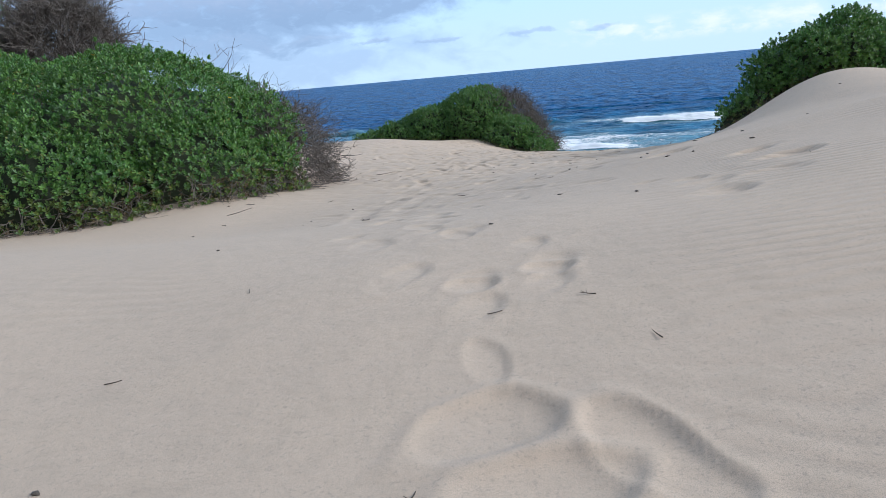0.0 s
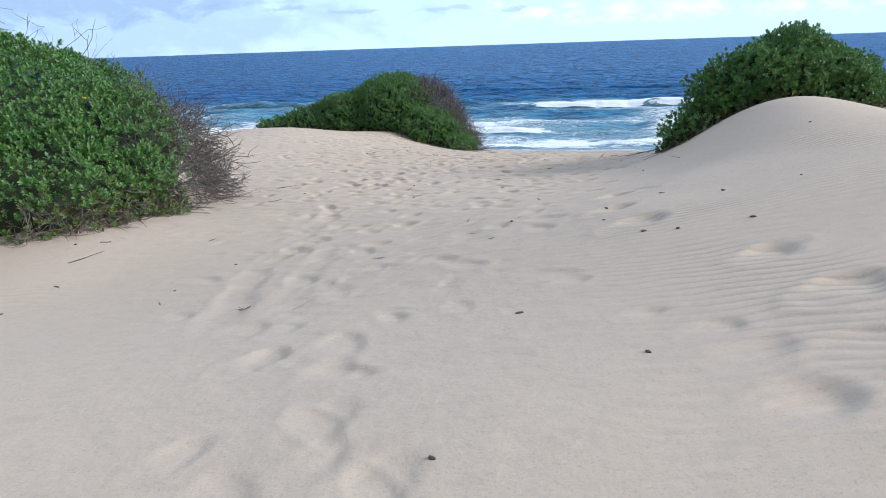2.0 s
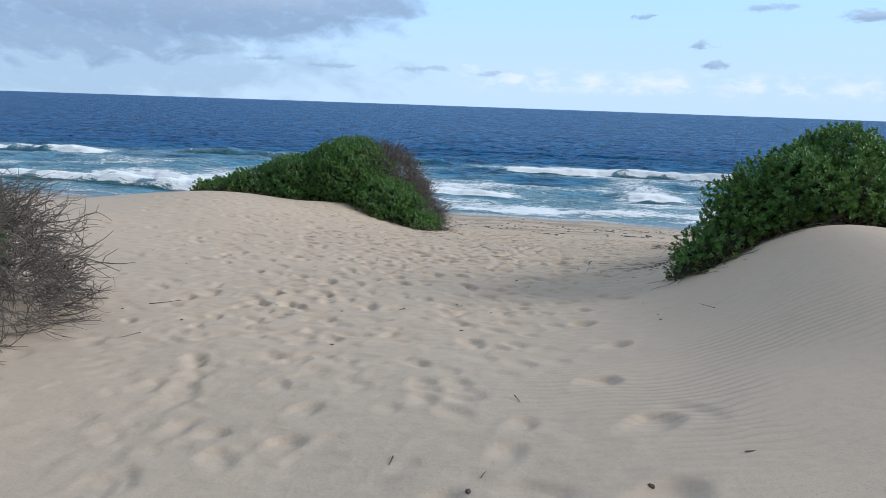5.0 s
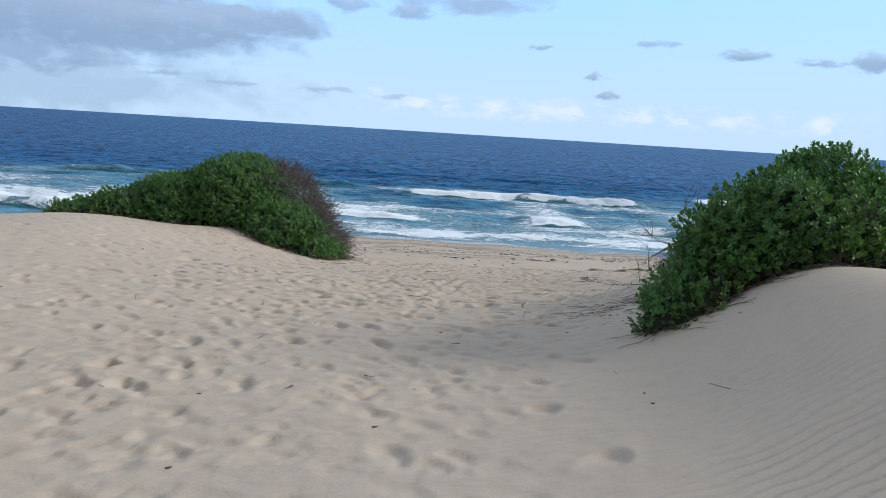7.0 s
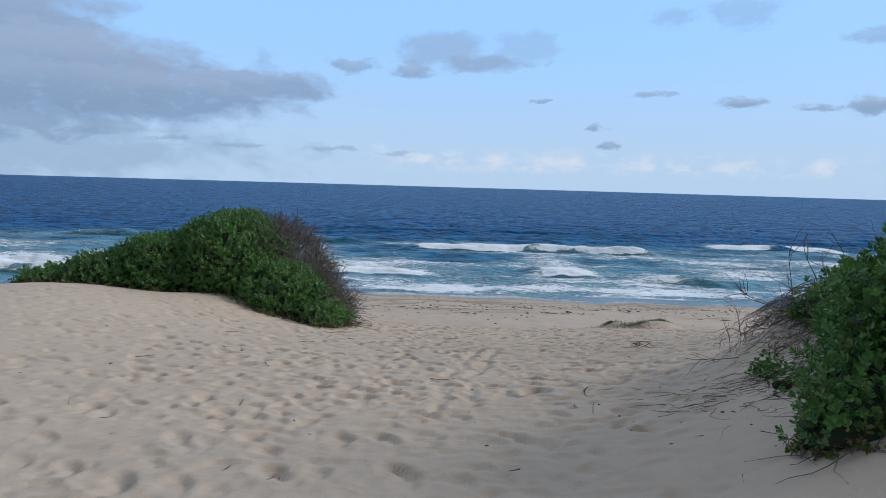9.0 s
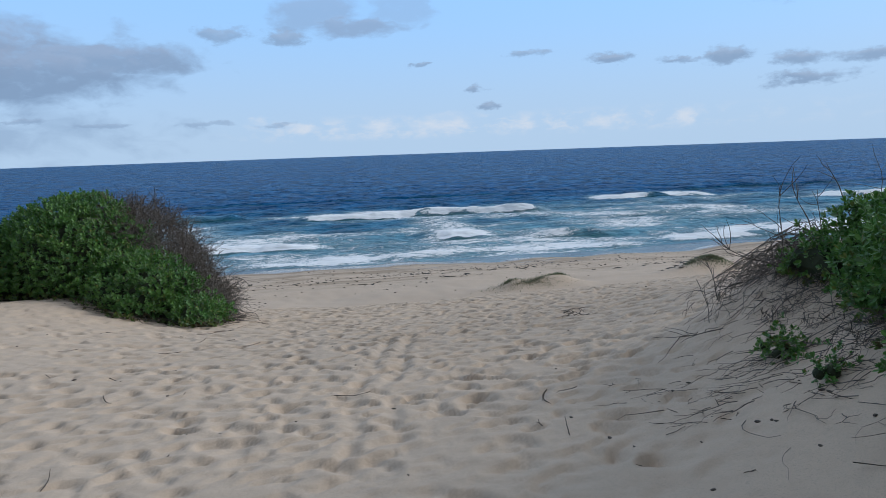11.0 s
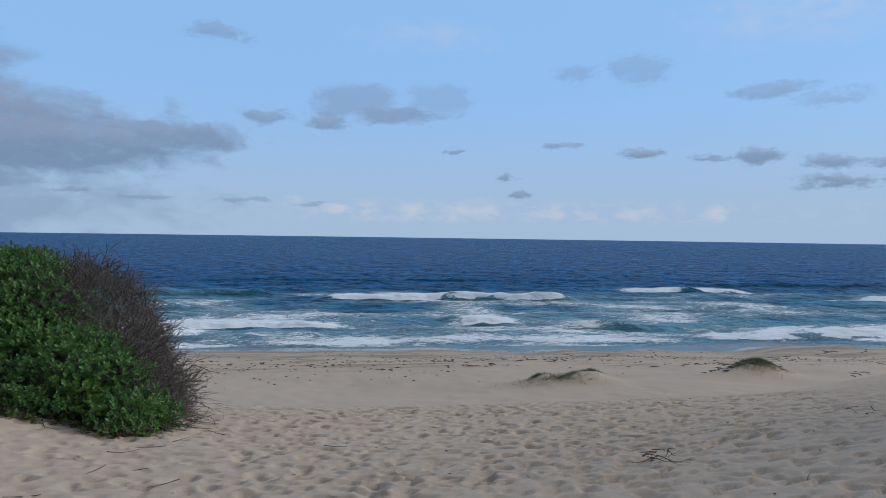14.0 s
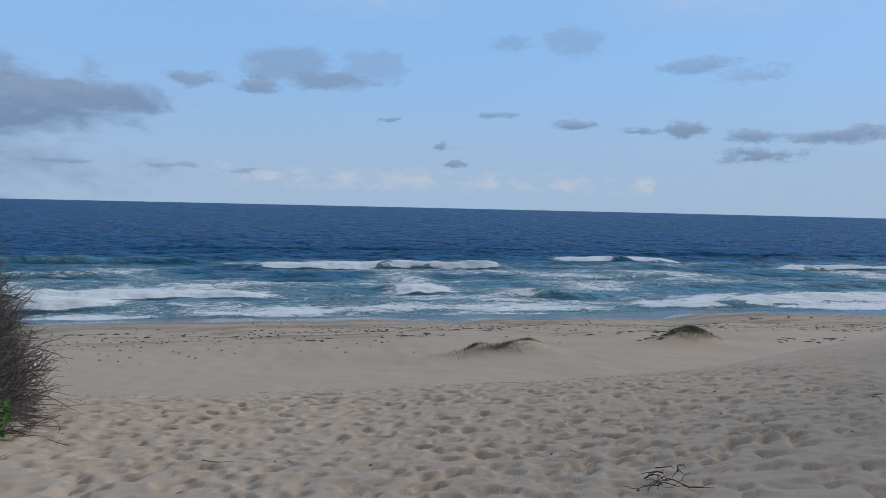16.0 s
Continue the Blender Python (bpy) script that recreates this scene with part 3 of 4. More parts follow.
    wet = np.maximum(wet, 0.12 * np.clip((s - 74) / 6, 0, 1) + 0.9 * np.exp(-((s - edge + 1) / 0.5) ** 2) * np.clip(2 * vnoise(l, s, 7.0, 26) - 0.3, 0, 1)
                     + 0.7 * np.exp(-((s - 75 - 4 * vnoise(l, 0 * l, 11.0, 27)) / 0.35) ** 2) * np.clip(2 * vnoise(l, s, 9.0, 28) - 0.5, 0, 1))
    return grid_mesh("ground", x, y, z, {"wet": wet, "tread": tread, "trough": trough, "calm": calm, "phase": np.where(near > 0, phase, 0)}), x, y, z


def grid_mesh(name, x, y, z, layers=None):
    ny, nx = x.shape
    co = np.stack([x, y, z], -1).reshape(-1, 3)
    i = np.arange(ny * nx).reshape(ny, nx)
    quads = np.stack([i[:-1, :-1], i[:-1, 1:], i[1:, 1:], i[1:, :-1]], -1).reshape(-1, 4)
    return raw_mesh(name, co, quads, layers, True)


def raw_mesh(name, co, faces, layers=None, smooth=False):
    """A mesh from arrays; faces all of one size."""
    me = bpy.data.meshes.new(name)
    k = faces.shape[1]
    me.vertices.add(len(co))
    me.vertices.foreach_set("co", np.ascontiguousarray(co, np.float32).ravel())
    me.loops.add(faces.size)
    me.loops.foreach_set("vertex_index", np.ascontiguousarray(faces, np.int32).ravel())
    me.polygons.add(len(faces))
    me.polygons.foreach_set("loop_start", np.arange(0, faces.size, k, dtype=np.int32))
    me.polygons.foreach_set("use_smooth", np.full(len(faces), smooth))
    for key, values in (layers or {}).items():
        me.attributes.new(key, "FLOAT", "POINT").data.foreach_set("value", np.ascontiguousarray(values, np.float32).ravel())
    me.update(calc_edges=True)
    me.validate()
    return me


def place(name, me, mat, parent=None, label="", category="", group="", kind=""):
    ob = new(name, me)
    if mat and not me.materials:
        me.materials.append(mat)
    if parent:
        ob.parent = parent
    return tagged(ob, label, category, group, kind)


ground_me, gx, gy, gz = ground_sheet()
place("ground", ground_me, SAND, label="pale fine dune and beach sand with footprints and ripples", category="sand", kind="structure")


QX, QY = np.arange(-16, 22, 0.15), np.arange(-2, 34, 0.15)
QZ = bare(*np.meshgrid(QX, QY))


def quick_z(x, y):
    """The dune's height at one place, looked up."""
    i, j = min(max((x + 16) / 0.15, 0), len(QX) - 2), min(max((y + 2) / 0.15, 0), len(QY) - 2)
    a, b = int(i), int(j)
    i, j = i - a, j - b
    return (QZ[b, a] * (1 - i) + QZ[b, a + 1] * i) * (1 - j) + (QZ[b + 1, a] * (1 - i) + QZ[b + 1, a + 1] * i) * j


def floor_z(x, y):
    """The sand's own height, prints and all, near the walk."""
    j = int(np.argmin(np.abs(gy[:, 0] - y)))
    return float(np.interp(x, gx[j], gz[j]))


# ---- sea ----
# breakers: distance seaward, along the shore from and to, height, how white
BREAKERS = [(152.0, -9, 49, 1.5, 1.0), (169.0, 64, 102, 1.3, 0.9), (108.5, -75, 1, 1.2, 0.95), (110.5, 13, 27, 1.0, 0.9), (107.0, 27, 46, 1.3, 0.15),
            (97.5, 44, 190, 0.7, 0.55), (146.0, 112, 230, 1.0, 0.8), (162.0, -90, -14, 1.2, 0.06), (94.0, -14, 45, 0.3, 0.15), (101.5, -95, -17, 1.2, 0.6), (150.0, -190, -95, 1.3, 0.9),
            (131.0, 50, 75, 0.7, 0.12), (137.0, -60, -25, 0.7, 0.1), (205.0, -40, 60, 0.8, 0.02), (190.0, 100, 220, 0.9, 0.02)]


def sea_sheet():
    r = [52.0]
    while r[-1] < 4950:
        r.append(r[-1] + (0.42 if r[-1] < 175 else (r[-1] - 175) * 0.02 + 0.42))
    r = np.array(r)
    a = np.radians(np.linspace(-88, 92, 760))
    x, y = 6 + r[:, None] * np.sin(a)[None, :], 14 + r[:, None] * np.cos(a)[None, :]
    s, l = across(x, y)
    calm = np.clip((s - SHORE) / 12, 0, 1)
    near = np.clip((420 - s) / 250, 0, 1)
    bend = 3.5 * (vnoise(l, 0 * l, 26.0, 14) - 0.5) + 1.6 * (vnoise(l, 0 * l, 7.0, 15) - 0.5)
    z = SEA_Z + calm * near * (0.34 * np.sin((s + 2 * bend) / 3.1) * vnoise(l, s, 17.0, 16) + 0.6 * (vnoise(l * 0.6, s, 3.4, 17) - 0.5) + 0.34 * (vnoise(l * 0.7, s, 1.4, 18) - 0.5))
    foam = 0.11 * np.clip((176 - s) / 20, 0, 1) + 0.24 * np.clip((178 - s) / 25, 0, 1) * np.clip(vnoise(l * 0.5, s, 5.0, 63) * 1.9 - 0.55, 0, 1)
    foam += 0.29 * np.clip((105 - s) / 9, 0, 1) * (0.0 + 1.1 * vnoise(l * 0.5, s, 4.0, 20))
    foam += 0.12 * np.clip((134 - s) / 18, 0, 1)
    foam += 0.32 * np.clip(vnoise(l * 0.6, s, 9.0, 19) * 2.2 - 0.95, 0, 1) * np.clip((175 - s) / 20, 0, 1)
    face = 0 * s
    for k, (s0, l0, l1, h, w) in enumerate(BREAKERS):
        ends = np.clip((l - l0) / 7, 0, 1) * np.clip((l1 - l) / 7, 0, 1)
        ends = ends * ends * (3 - 2 * ends)
        d = s - s0 - bend - 2.5 * (vnoise(l, 0 * l, 40.0, 30 + k) - 0.5)
        shape = np.where(d < 0, np.exp(-(d / 1.15) ** 2), np.exp(-(d / 4.6) ** 2))
        ragged = 0.72 + 0.55 * (vnoise(l, 0 * l, 4.0, 50 + k) - 0.5)
        z += h * ends * shape * ragged
        # marks the fronts whose colour is darkened for the lost sky reflection
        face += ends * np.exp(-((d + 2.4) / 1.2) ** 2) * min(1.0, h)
        torn = np.clip(1.85 - 1.6 * vnoise(l, 0 * l, 5.0, 70 + k) - 0.7 * vnoise(l, s, 1.6, 90 + k), 0, 1)
        tail = (1.6 + 5.5 * vnoise(l, 0 * l, 8.0, 90 + k)) * h ** 1.4
        curl = np.where(d < -0.1, np.exp(-((d + 0.1) / 1.5) ** 4), np.exp(-(np.abs(d) / tail) ** 1.6))
        foam += w * ends * torn * curl * 1.5
        foam += 0.30 * w * ends * np.where(d > 0, np.exp(-d / 10.0), 0)
        z += 0.25 * w * ends * curl * (vnoise(l, s, 1.1, 110 + k) - 0.4)
    shoal = np.clip(1.25 - (s - SHORE) / 85, 0, 1) * (0.6 + 0.5 * vnoise(l, s, 24.0, 22))
    # thin wash running up the beach
    thin = np.clip((SHORE + 2.6 + 4 * (vnoise(l, 0 * l, 12.0, 64) - 0.5) - s) / 1.5, 0, 1)
    foam = foam * (1 - 0.85 * thin)
    wash = np.clip((s - SHORE + 6) / 8, 0, 1)
    z = np.where(s < SHORE + 4, SEA_Z + (z - SEA_Z) * wash, z)
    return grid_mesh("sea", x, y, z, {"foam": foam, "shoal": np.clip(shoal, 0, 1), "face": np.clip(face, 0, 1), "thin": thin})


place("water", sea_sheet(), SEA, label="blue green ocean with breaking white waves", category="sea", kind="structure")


# ---- plants ----
def leaf_fan(length, width, lift, plain):
    """One rounded leaf: a rim and a sunken midrib point."""
    rim = [(0, 0, 0), (0.6, -0.5, 0.10), (1.0, 0.0, 0.02), (0.6, 0.5, 0.10)] if plain else \
        [(0, 0, 0), (0.38, -0.40, 0.10), (0.76, -0.50, 0.10), (1.0, 0.0, 0.02), (0.76, 0.50, 0.10), (0.38, 0.40, 0.10)]
    co = np.array(rim + [(0.58, 0, -0.02)]) * (length, width, width)
    c, s = math.cos(lift), math.sin(lift)
    co = co @ np.array([[c, 0, s], [0, 1, 0], [-s, 0, c]])
    return co, np.array([(i, (i + 1) % len(rim), len(rim)) for i in range(len(rim))])


def rosette(rng, size, count=8, plain=False):
    """A shoot's end: leaves round a stem, opening outwards along +z."""
    cos, fs, base = [], [], 0
    for i in range(count):
        ring = i / count
        co, f = leaf_fan(size * rng.uniform(0.75, 1.1), size * rng.uniform(0.40, 0.56), rng.uniform(0.15, 0.6) + 0.8 * ring, plain)
        a = 2.4 * i + rng.uniform(-0.3, 0.3)
        c, s = math.cos(a), math.sin(a)
        co = co @ np.array([[c, s, 0], [-s, c, 0], [0, 0, 1]]) + (0, 0, size * 0.75 * ring)
        cos.append(co)
        fs.append(f + base)
        base += len(co)
    return np.concatenate(cos), np.concatenate(fs)


def spread(shapes, at, up, scale, rng):
    """Copies of the shapes at the points, turned towards up, as one set of arrays."""
    up = up / np.linalg.norm(up, axis=1, keepdims=True)
    side = np.cross(up, rng.normal(size=up.shape))
    side /= np.linalg.norm(side, axis=1, keepdims=True)
    third = np.cross(up, side)
    pick = rng.randint(len(shapes), size=len(at))
    cos, fs, base = [], [], 0
    for k, (co, f) in enumerate(shapes):
        i = np.where(pick == k)[0]
        if not len(i):
            continue
        m = np.stack([side[i], third[i], up[i]], 1) * scale[i, None, None]
        pts = np.einsum("vc,ncd->nvd", co, m) + at[i][:, None, :]
        cos.append(pts.reshape(-1, 3))
        fs.append((f[None] + (np.arange(len(i)) * len(co))[:, None, None] + base).reshape(-1, f.shape[1]))
        base += len(i) * len(co)
    return np.concatenate(cos), np.concatenate(fs)


def tubes(lines, sides=4):
    """Tapered tubes along polylines: a list of (points, radii)."""
    cos, fs, base = [], [], 0
    ring = np.arange(sides) * 2 * np.pi / sides
    for pts, rad in lines:
        pts = np.asarray(pts, float)
        n = len(pts)
        along = np.gradient(pts, axis=0)
        along /= np.linalg.norm(along, axis=1, keepdims=True) + 1e-9
        ref = np.where(np.abs(along[:, 2:3]) > 0.9, (1.0, 0, 0), (0, 0, 1.0))
        a = np.cross(along, ref)
        a /= np.linalg.norm(a, axis=1, keepdims=True) + 1e-9
        b = np.cross(along, a)
        co = pts[:, None] + (a[:, None] * np.cos(ring)[None, :, None] + b[:, None] * np.sin(ring)[None, :, None]) * np.asarray(rad)[:, None, None]
        cos.append(co.reshape(-1, 3))
        i = np.arange(n - 1)[:, None] * sides + np.arange(sides)[None]
        j = np.arange(n - 1)[:, None] * sides + (np.arange(sides)[None] + 1) % sides
        fs.append(np.stack([i, j, j + sides, i + sides], -1).reshape(-1, 4) + base)
        base += n * sides
    return np.concatenate(cos), np.concatenate(fs)


def wander(start, way, length, rng, bend=0.25, sag=0.0, steps=7, floor=True, cap=9.0):
    """A crooked line of points from start."""
    p, d, out = np.array(start, float), np.array(way, float), []
    d /= np.linalg.norm(d)
    for i in range(steps):
        if floor:
            p[2] = min(max(p[2], quick_z(p[0], p[1]) + 0.012), quick_z(p[0], p[1]) + cap)
        out.append(p.copy())
        d = d + rng.normal(size=3) * bend + (0, 0, -sag)
        d /= np.linalg.norm(d)
        p = p + d * length / (steps - 1)
    return np.array(out)


def brush(starts, ways, lengths, rng, radius=0.006, forks=2, bend=0.25, sag=0.0, steps=7, cap=9.0):
    """Dead branches with side shoots."""
    lines = []
    for s, w, k in zip(starts, ways, lengths):
        main = wander(s, w, k, rng, bend, sag, steps, True, cap)
        r0 = radius * rng.uniform(0.6, 1.4)
        lines.append((main, np.linspace(r0, r0 * 0.35, steps)))
        for _ in range(rng.poisson(forks)):
            j = rng.randint(1, steps - 1)
            d = main[j] - main[j - 1]
            d = d / np.linalg.norm(d) + rng.normal(size=3) * 0.55
            kid = wander(main[j], d, k * rng.uniform(0.25, 0.55), rng, bend, sag, 5, True, cap)
            lines.append((kid, np.linspace(r0 * 0.6, r0 * 0.25, 5)))
    return lines


def lumps(lobes, count, rng, low=0.2, high=0.4):
    """Breaks a crown's large lobes up into smaller mounds on their surface."""
    out = [(np.array(c), np.array(r) * 0.93) for c, r in lobes]
    area = np.array([r[0] * r[1] + r[0] * r[2] for c, r in lobes])
    for c, r in [lobes[i] for i in rng.choice(len(lobes), count, p=area / area.sum())]:
        d = rng.normal(size=3)
        d[2] = abs(d[2])
        d /= np.linalg.norm(d)
        k = rng.uniform(low, high) * min(1.0, min(r) / 0.8)
        out.append((np.array(c) + d * np.array(r) * 0.80, np.array((k, k, k * 0.75))))
    return out


def skin(lobes, density, rng, sink=0.03):
    """Points and outward ways on the outside of the joined lobes, above the sand."""
    at, up = [], []
    for c, r in lobes:
        area = 4 * np.pi * (((r[0] * r[1]) ** 1.6 + (r[0] * r[2]) ** 1.6 + (r[1] * r[2]) ** 1.6) / 3) ** (1 / 1.6)
        d = rng.normal(size=(max(4, int(area * density)), 3))
        d /= np.linalg.norm(d, axis=1, keepdims=True)
        at.append(c + d * r)
        n = d / r
        up.append(n / np.linalg.norm(n, axis=1, keepdims=True))
    at, up = np.concatenate(at), np.concatenate(up)
    keep = at[:, 2] > bare(at[:, 0], at[:, 1]) - sink
    for c, r in lobes:
        keep &= (((at - c) / r) ** 2).sum(1) > 0.90
    return at[keep], up[keep]


# Solid cores close gaps between leaves; inner shade is put into their dark colour.
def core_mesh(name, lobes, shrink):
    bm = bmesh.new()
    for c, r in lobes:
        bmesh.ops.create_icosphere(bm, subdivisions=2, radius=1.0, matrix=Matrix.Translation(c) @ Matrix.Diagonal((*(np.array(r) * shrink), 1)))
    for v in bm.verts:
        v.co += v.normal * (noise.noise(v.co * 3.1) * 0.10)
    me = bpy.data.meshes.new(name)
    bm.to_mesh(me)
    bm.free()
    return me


RNG = np.random.RandomState(5)
SHOOTS = [rosette(RNG, 0.052, RNG.randint(7, 10)) for _ in range(6)]
FAR_SHOOTS = [rosette(RNG, 0.052, RNG.randint(7, 9), True) for _ in range(6)]
SPRIG_MESHES = []


def sprig_mesh(rng):
    """A leafy shoot on a short stem, base at the origin, all of one piece."""
    co, f = rosette(rng, 0.064, 9)
    co = co + (0, 0, 0.10)
    hub = len(co)
    f = np.where(f % 7 == 0, hub, f)
    stem = np.array([(0, 0, 0.11), (0.006, 0, 0), (-0.003, 0.005, 0), (-0.003, -0.005, 0)])
    co = np.concatenate([co, stem])
    f = np.concatenate([f, [(hub, hub + 1, hub + 2), (hub, hub + 2, hub + 3), (hub, hub + 3, hub + 1)]])
    used = np.unique(f)
    return raw_mesh("sprig", co[used], np.searchsorted(used, f))


def bush(name, label, lobes, dead, rng, density=150, size=1.0, lumpy=60, sprigs=0, hem=0.0, flowers=0, shoots=SHOOTS, back=0.3, core=0.74, browned=0.3):
    """A low wind-shaped shrub. lobes: its green mounds; dead: its bare, salt-burnt mounds."""
    top = tagged(new(name), label, "bush", "dune shrubs")
    crown = lumps(lobes, lumpy, rng)
    allof = crown + [(np.array(c), np.array(r)) for c, r in dead]
    place("shade_core", core_mesh("shade_core", lobes, core), CORE, top, "dark solid core with the crown's inner shade painted in")
    at, up = skin(crown, density, rng)
    for c, r in dead:
        out = (((at - np.array(c)) / np.array(r)) ** 2).sum(1) > 1.0 + 0.5 * rng.rand(len(at))
        at, up = at[out], up[out]
    thin = (up[:, 1] < 0.45) | (rng.rand(len(at)) < back)
    at, up = at[thin], up[thin]
    high = at[:, 2] - bare(at[:, 0], at[:, 1])
    at = at + up * (rng.uniform(-0.12, 0.07, (len(at), 1)) + 0.14 * (vnoise(at[:, 0] + at[:, 2], at[:, 1] - at[:, 2], 0.22, 80)[:, None] - 0.5))
    lean = up + (0, 0, 0.55) + rng.normal(size=up.shape) * 0.35
    scale = rng.uniform(0.75, 1.3, len(at)) * size
    old = (high < hem * rng.uniform(0.3, 1.0, len(at)))
    shed = old & (rng.rand(len(at)) < 0.55)
    for c, r in dead:       # browned leaves where the bush dies back
        by = (((at - np.array(c)) / np.array(r)) ** 2).sum(1) < 1.9
        brown = by & (rng.rand(len(at)) < browned)
        old, shed = old | brown, shed | brown
    sets = [("foliage", LEAF, ~old, ""), ("yellowing_foliage", LEAF_YELLOW, old & ~shed, "yellowing leaves along the hem")]
    for part_name, mat, sel, words in sets:
        if sel.sum() > 3:
            co, f = spread(shoots, at[sel], lean[sel], scale[sel], rng)
            place(part_name, raw_mesh(part_name, co, f), mat, top, words, kind="stuff")
    if shed.sum() > 3:
        sel = shed
        co, f = spread(shoots, at[sel], rng.normal(size=at[sel].shape) + (0, 0, -0.2), scale[sel] * 0.7, rng)
        place("dry_foliage", raw_mesh("dry_foliage", co, f), LEAF_DRY, top, "brown dried leaves", kind="stuff")
        low = at[sel][rng.permutation(sel.sum())[:int(sel.sum() * 0.5)]]
        ways = np.stack([rng.normal(0, 1, len(low)), rng.normal(-0.5, 0.8, len(low)), rng.normal(-0.6, 0.4, len(low))], 1)
        co, f = tubes(brush(low, ways, rng.uniform(0.15, 0.5, len(low)), rng, 0.005, 1, 0.3, 0.05, 5), 3)
        place("stem_fringe", raw_mesh("stem_fringe", co, f), TWIG, top, "thin brown hanging stems", kind="stuff")
    if sprigs:
        while len(SPRIG_MESHES) < 4:
            SPRIG_MESHES.append(sprig_mesh(rng))
        for i in rng.permutation(np.where(~old)[0])[:sprigs]:
            ob = place("sprig", SPRIG_MESHES[rng.randint(4)], LEAF, top)
            d = Vector(up[i] * 0.8 + (0, 0, 0.8) + rng.normal(size=3) * 0.25)
            ob.matrix_basis = Matrix.LocRotScale(Vector(at[i]), d.to_track_quat("Z", "Y"), Vector((1, 1, 1)) * rng.uniform(0.65, 1.0) * size)
    if flowers:
        bm = bmesh.new()
        bmesh.ops.create_cone(bm, segments=7, radius1=0.004, radius2=0.022, depth=0.012, cap_ends=True)
        petal = bpy.data.meshes.new("flower")
        bm.to_mesh(petal)
        bm.free()
        for i in rng.permutation(len(at))[:flowers]:
            ob = place("flower", petal, PETAL, top, "small yellow flower")
            ob.matrix_basis = Matrix.LocRotScale(Vector(at[i] + up[i] * 0.06), Vector(lean[i]).to_track_quat("Z", "Y"), None)
    return top


def dead_wood(top, mounds, rng, density, length, radius, along=(0, 0, 0), upright=0.0, sag=0.02, label="bare grey salt-burnt twigs", name="dead_twig_mat"):
    """Bare twigs that run over the given mounds of a bush."""
    at, up = skin([(np.array(c), np.array(r)) for c, r in mounds], density, rng)
    at = at - up * rng.uniform(0, 0.25, (len(at), 1))
    flow = np.cross(up, rng.normal(size=up.shape)) * 0.8 + up * 0.55 + np.array(along) + (0, 0, upright)
    co, f = tubes(brush(at, flow, length * rng.uniform(0.4, 1.3, len(at)), rng, radius, 2, 0.3, sag, 7), 3)
    return place(name, raw_mesh(name, co, f, None, True), TWIG, top, label, kind="stuff")


def single_branches(top, rows, rng):
    """Long bare branches that stand clear of a bush, each of its own."""
    for (x, y, z), way, k, r in rows:
        lines = brush([(x, y, z)], [way], [k], rng, r, 4, 0.16, 0.0, 9)
        co, f = tubes(lines, 5)
        place("branch", raw_mesh("branch", co, f, None, True), TWIG, top, "long bare dead branch")


r1 = np.random.RandomState(21)
left = bush("dune_bush", "dense rounded green dune bush with a dead grey twiggy edge", [
    ((-4.9, 9.3, 0.9), (2.2, 2.1, 1.62)), ((-6.9, 8.9, 0.9), (2.0, 1.9, 1.8)), ((-5.4, 7.95, 0.55), (1.8, 1.35, 1.22)), ((-3.85, 8.5, 0.58), (1.2, 1.1, 1.02)),
    ((-4.4, 10.8, 0.9), (1.4, 1.5, 1.3)), ((-3.3, 9.0, 0.4), (0.95, 0.8, 0.65)), ((-3.6, 9.8, 0.8), (0.75, 0.95, 1.0)), ((-3.15, 9.5, 0.78), (0.8, 0.85, 1.0)), ((-2.95, 9.3, 0.45), (0.5, 0.6, 0.6))], [((-2.25, 10.5, 0.45), (0.65, 1.1, 0.95))], r1, 430, 0.95, 110, 200, 0.5, 9, FAR_SHOOTS, 0.15, 0.74, 0.42)
dead_wood(left, [((-3.05, 10.05, 0.5), (0.85, 1.2, 1.08)), ((-2.95, 10.7, 0.3), (0.62, 0.78, 0.55))], r1, 190, 0.5, 0.0058, (0.35, 0.2, -0.1))
dead_wood(left, [((-3.9, 10.0, 1.0), (1.0, 1.3, 1.15))], r1, 4, 0.75, 0.005, (0.25, 0.1, 0), 0.7, 0.0, name="twig_crown")
single_branches(left, [((-2.75, 10.6, 0.5), (0.8, 0.5, 0.1), 0.95, 0.008), ((-2.7, 10.9, 0.7), (0.75, 0.45, -0.1), 0.9, 0.008), ((-2.6, 10.4, 0.9), (0.8, 0.5, -0.2), 0.8, 0.006),
                       ((-4.1, 9.6, 2.1), (0.05, 0, 1), 0.6, 0.006), ((-3.6, 9.9, 1.8), (0.2, 0, 1), 0.6, 0.006), ((-3.2, 10.2, 1.3), (0.4, 0, 1), 0.65, 0.006)], r1)

r2 = np.random.RandomState(22)
back = bush("dune_bush", "tall green bush with bare grey branches, behind other bushes", [((-10.1, 13.2, 1.8), (1.5, 1.8, 2.2)), ((-12.5, 13.0, 1.8), (2.2, 2.0, 2.2)), ((-9.7, 13.5, 2.1), (1.15, 1.2, 2.1))],
            [((-8.1, 13.5, 1.85), (1.15, 1.2, 2.05))], r2, 130, 1.2, 30, shoots=FAR_SHOOTS)
dead_wood(back, [((-8.1, 13.5, 1.85), (1.15, 1.2, 2.05))], r2, 240, 0.7, 0.011, (0.3, 0, 0.1))

r3 = np.random.RandomState(23)
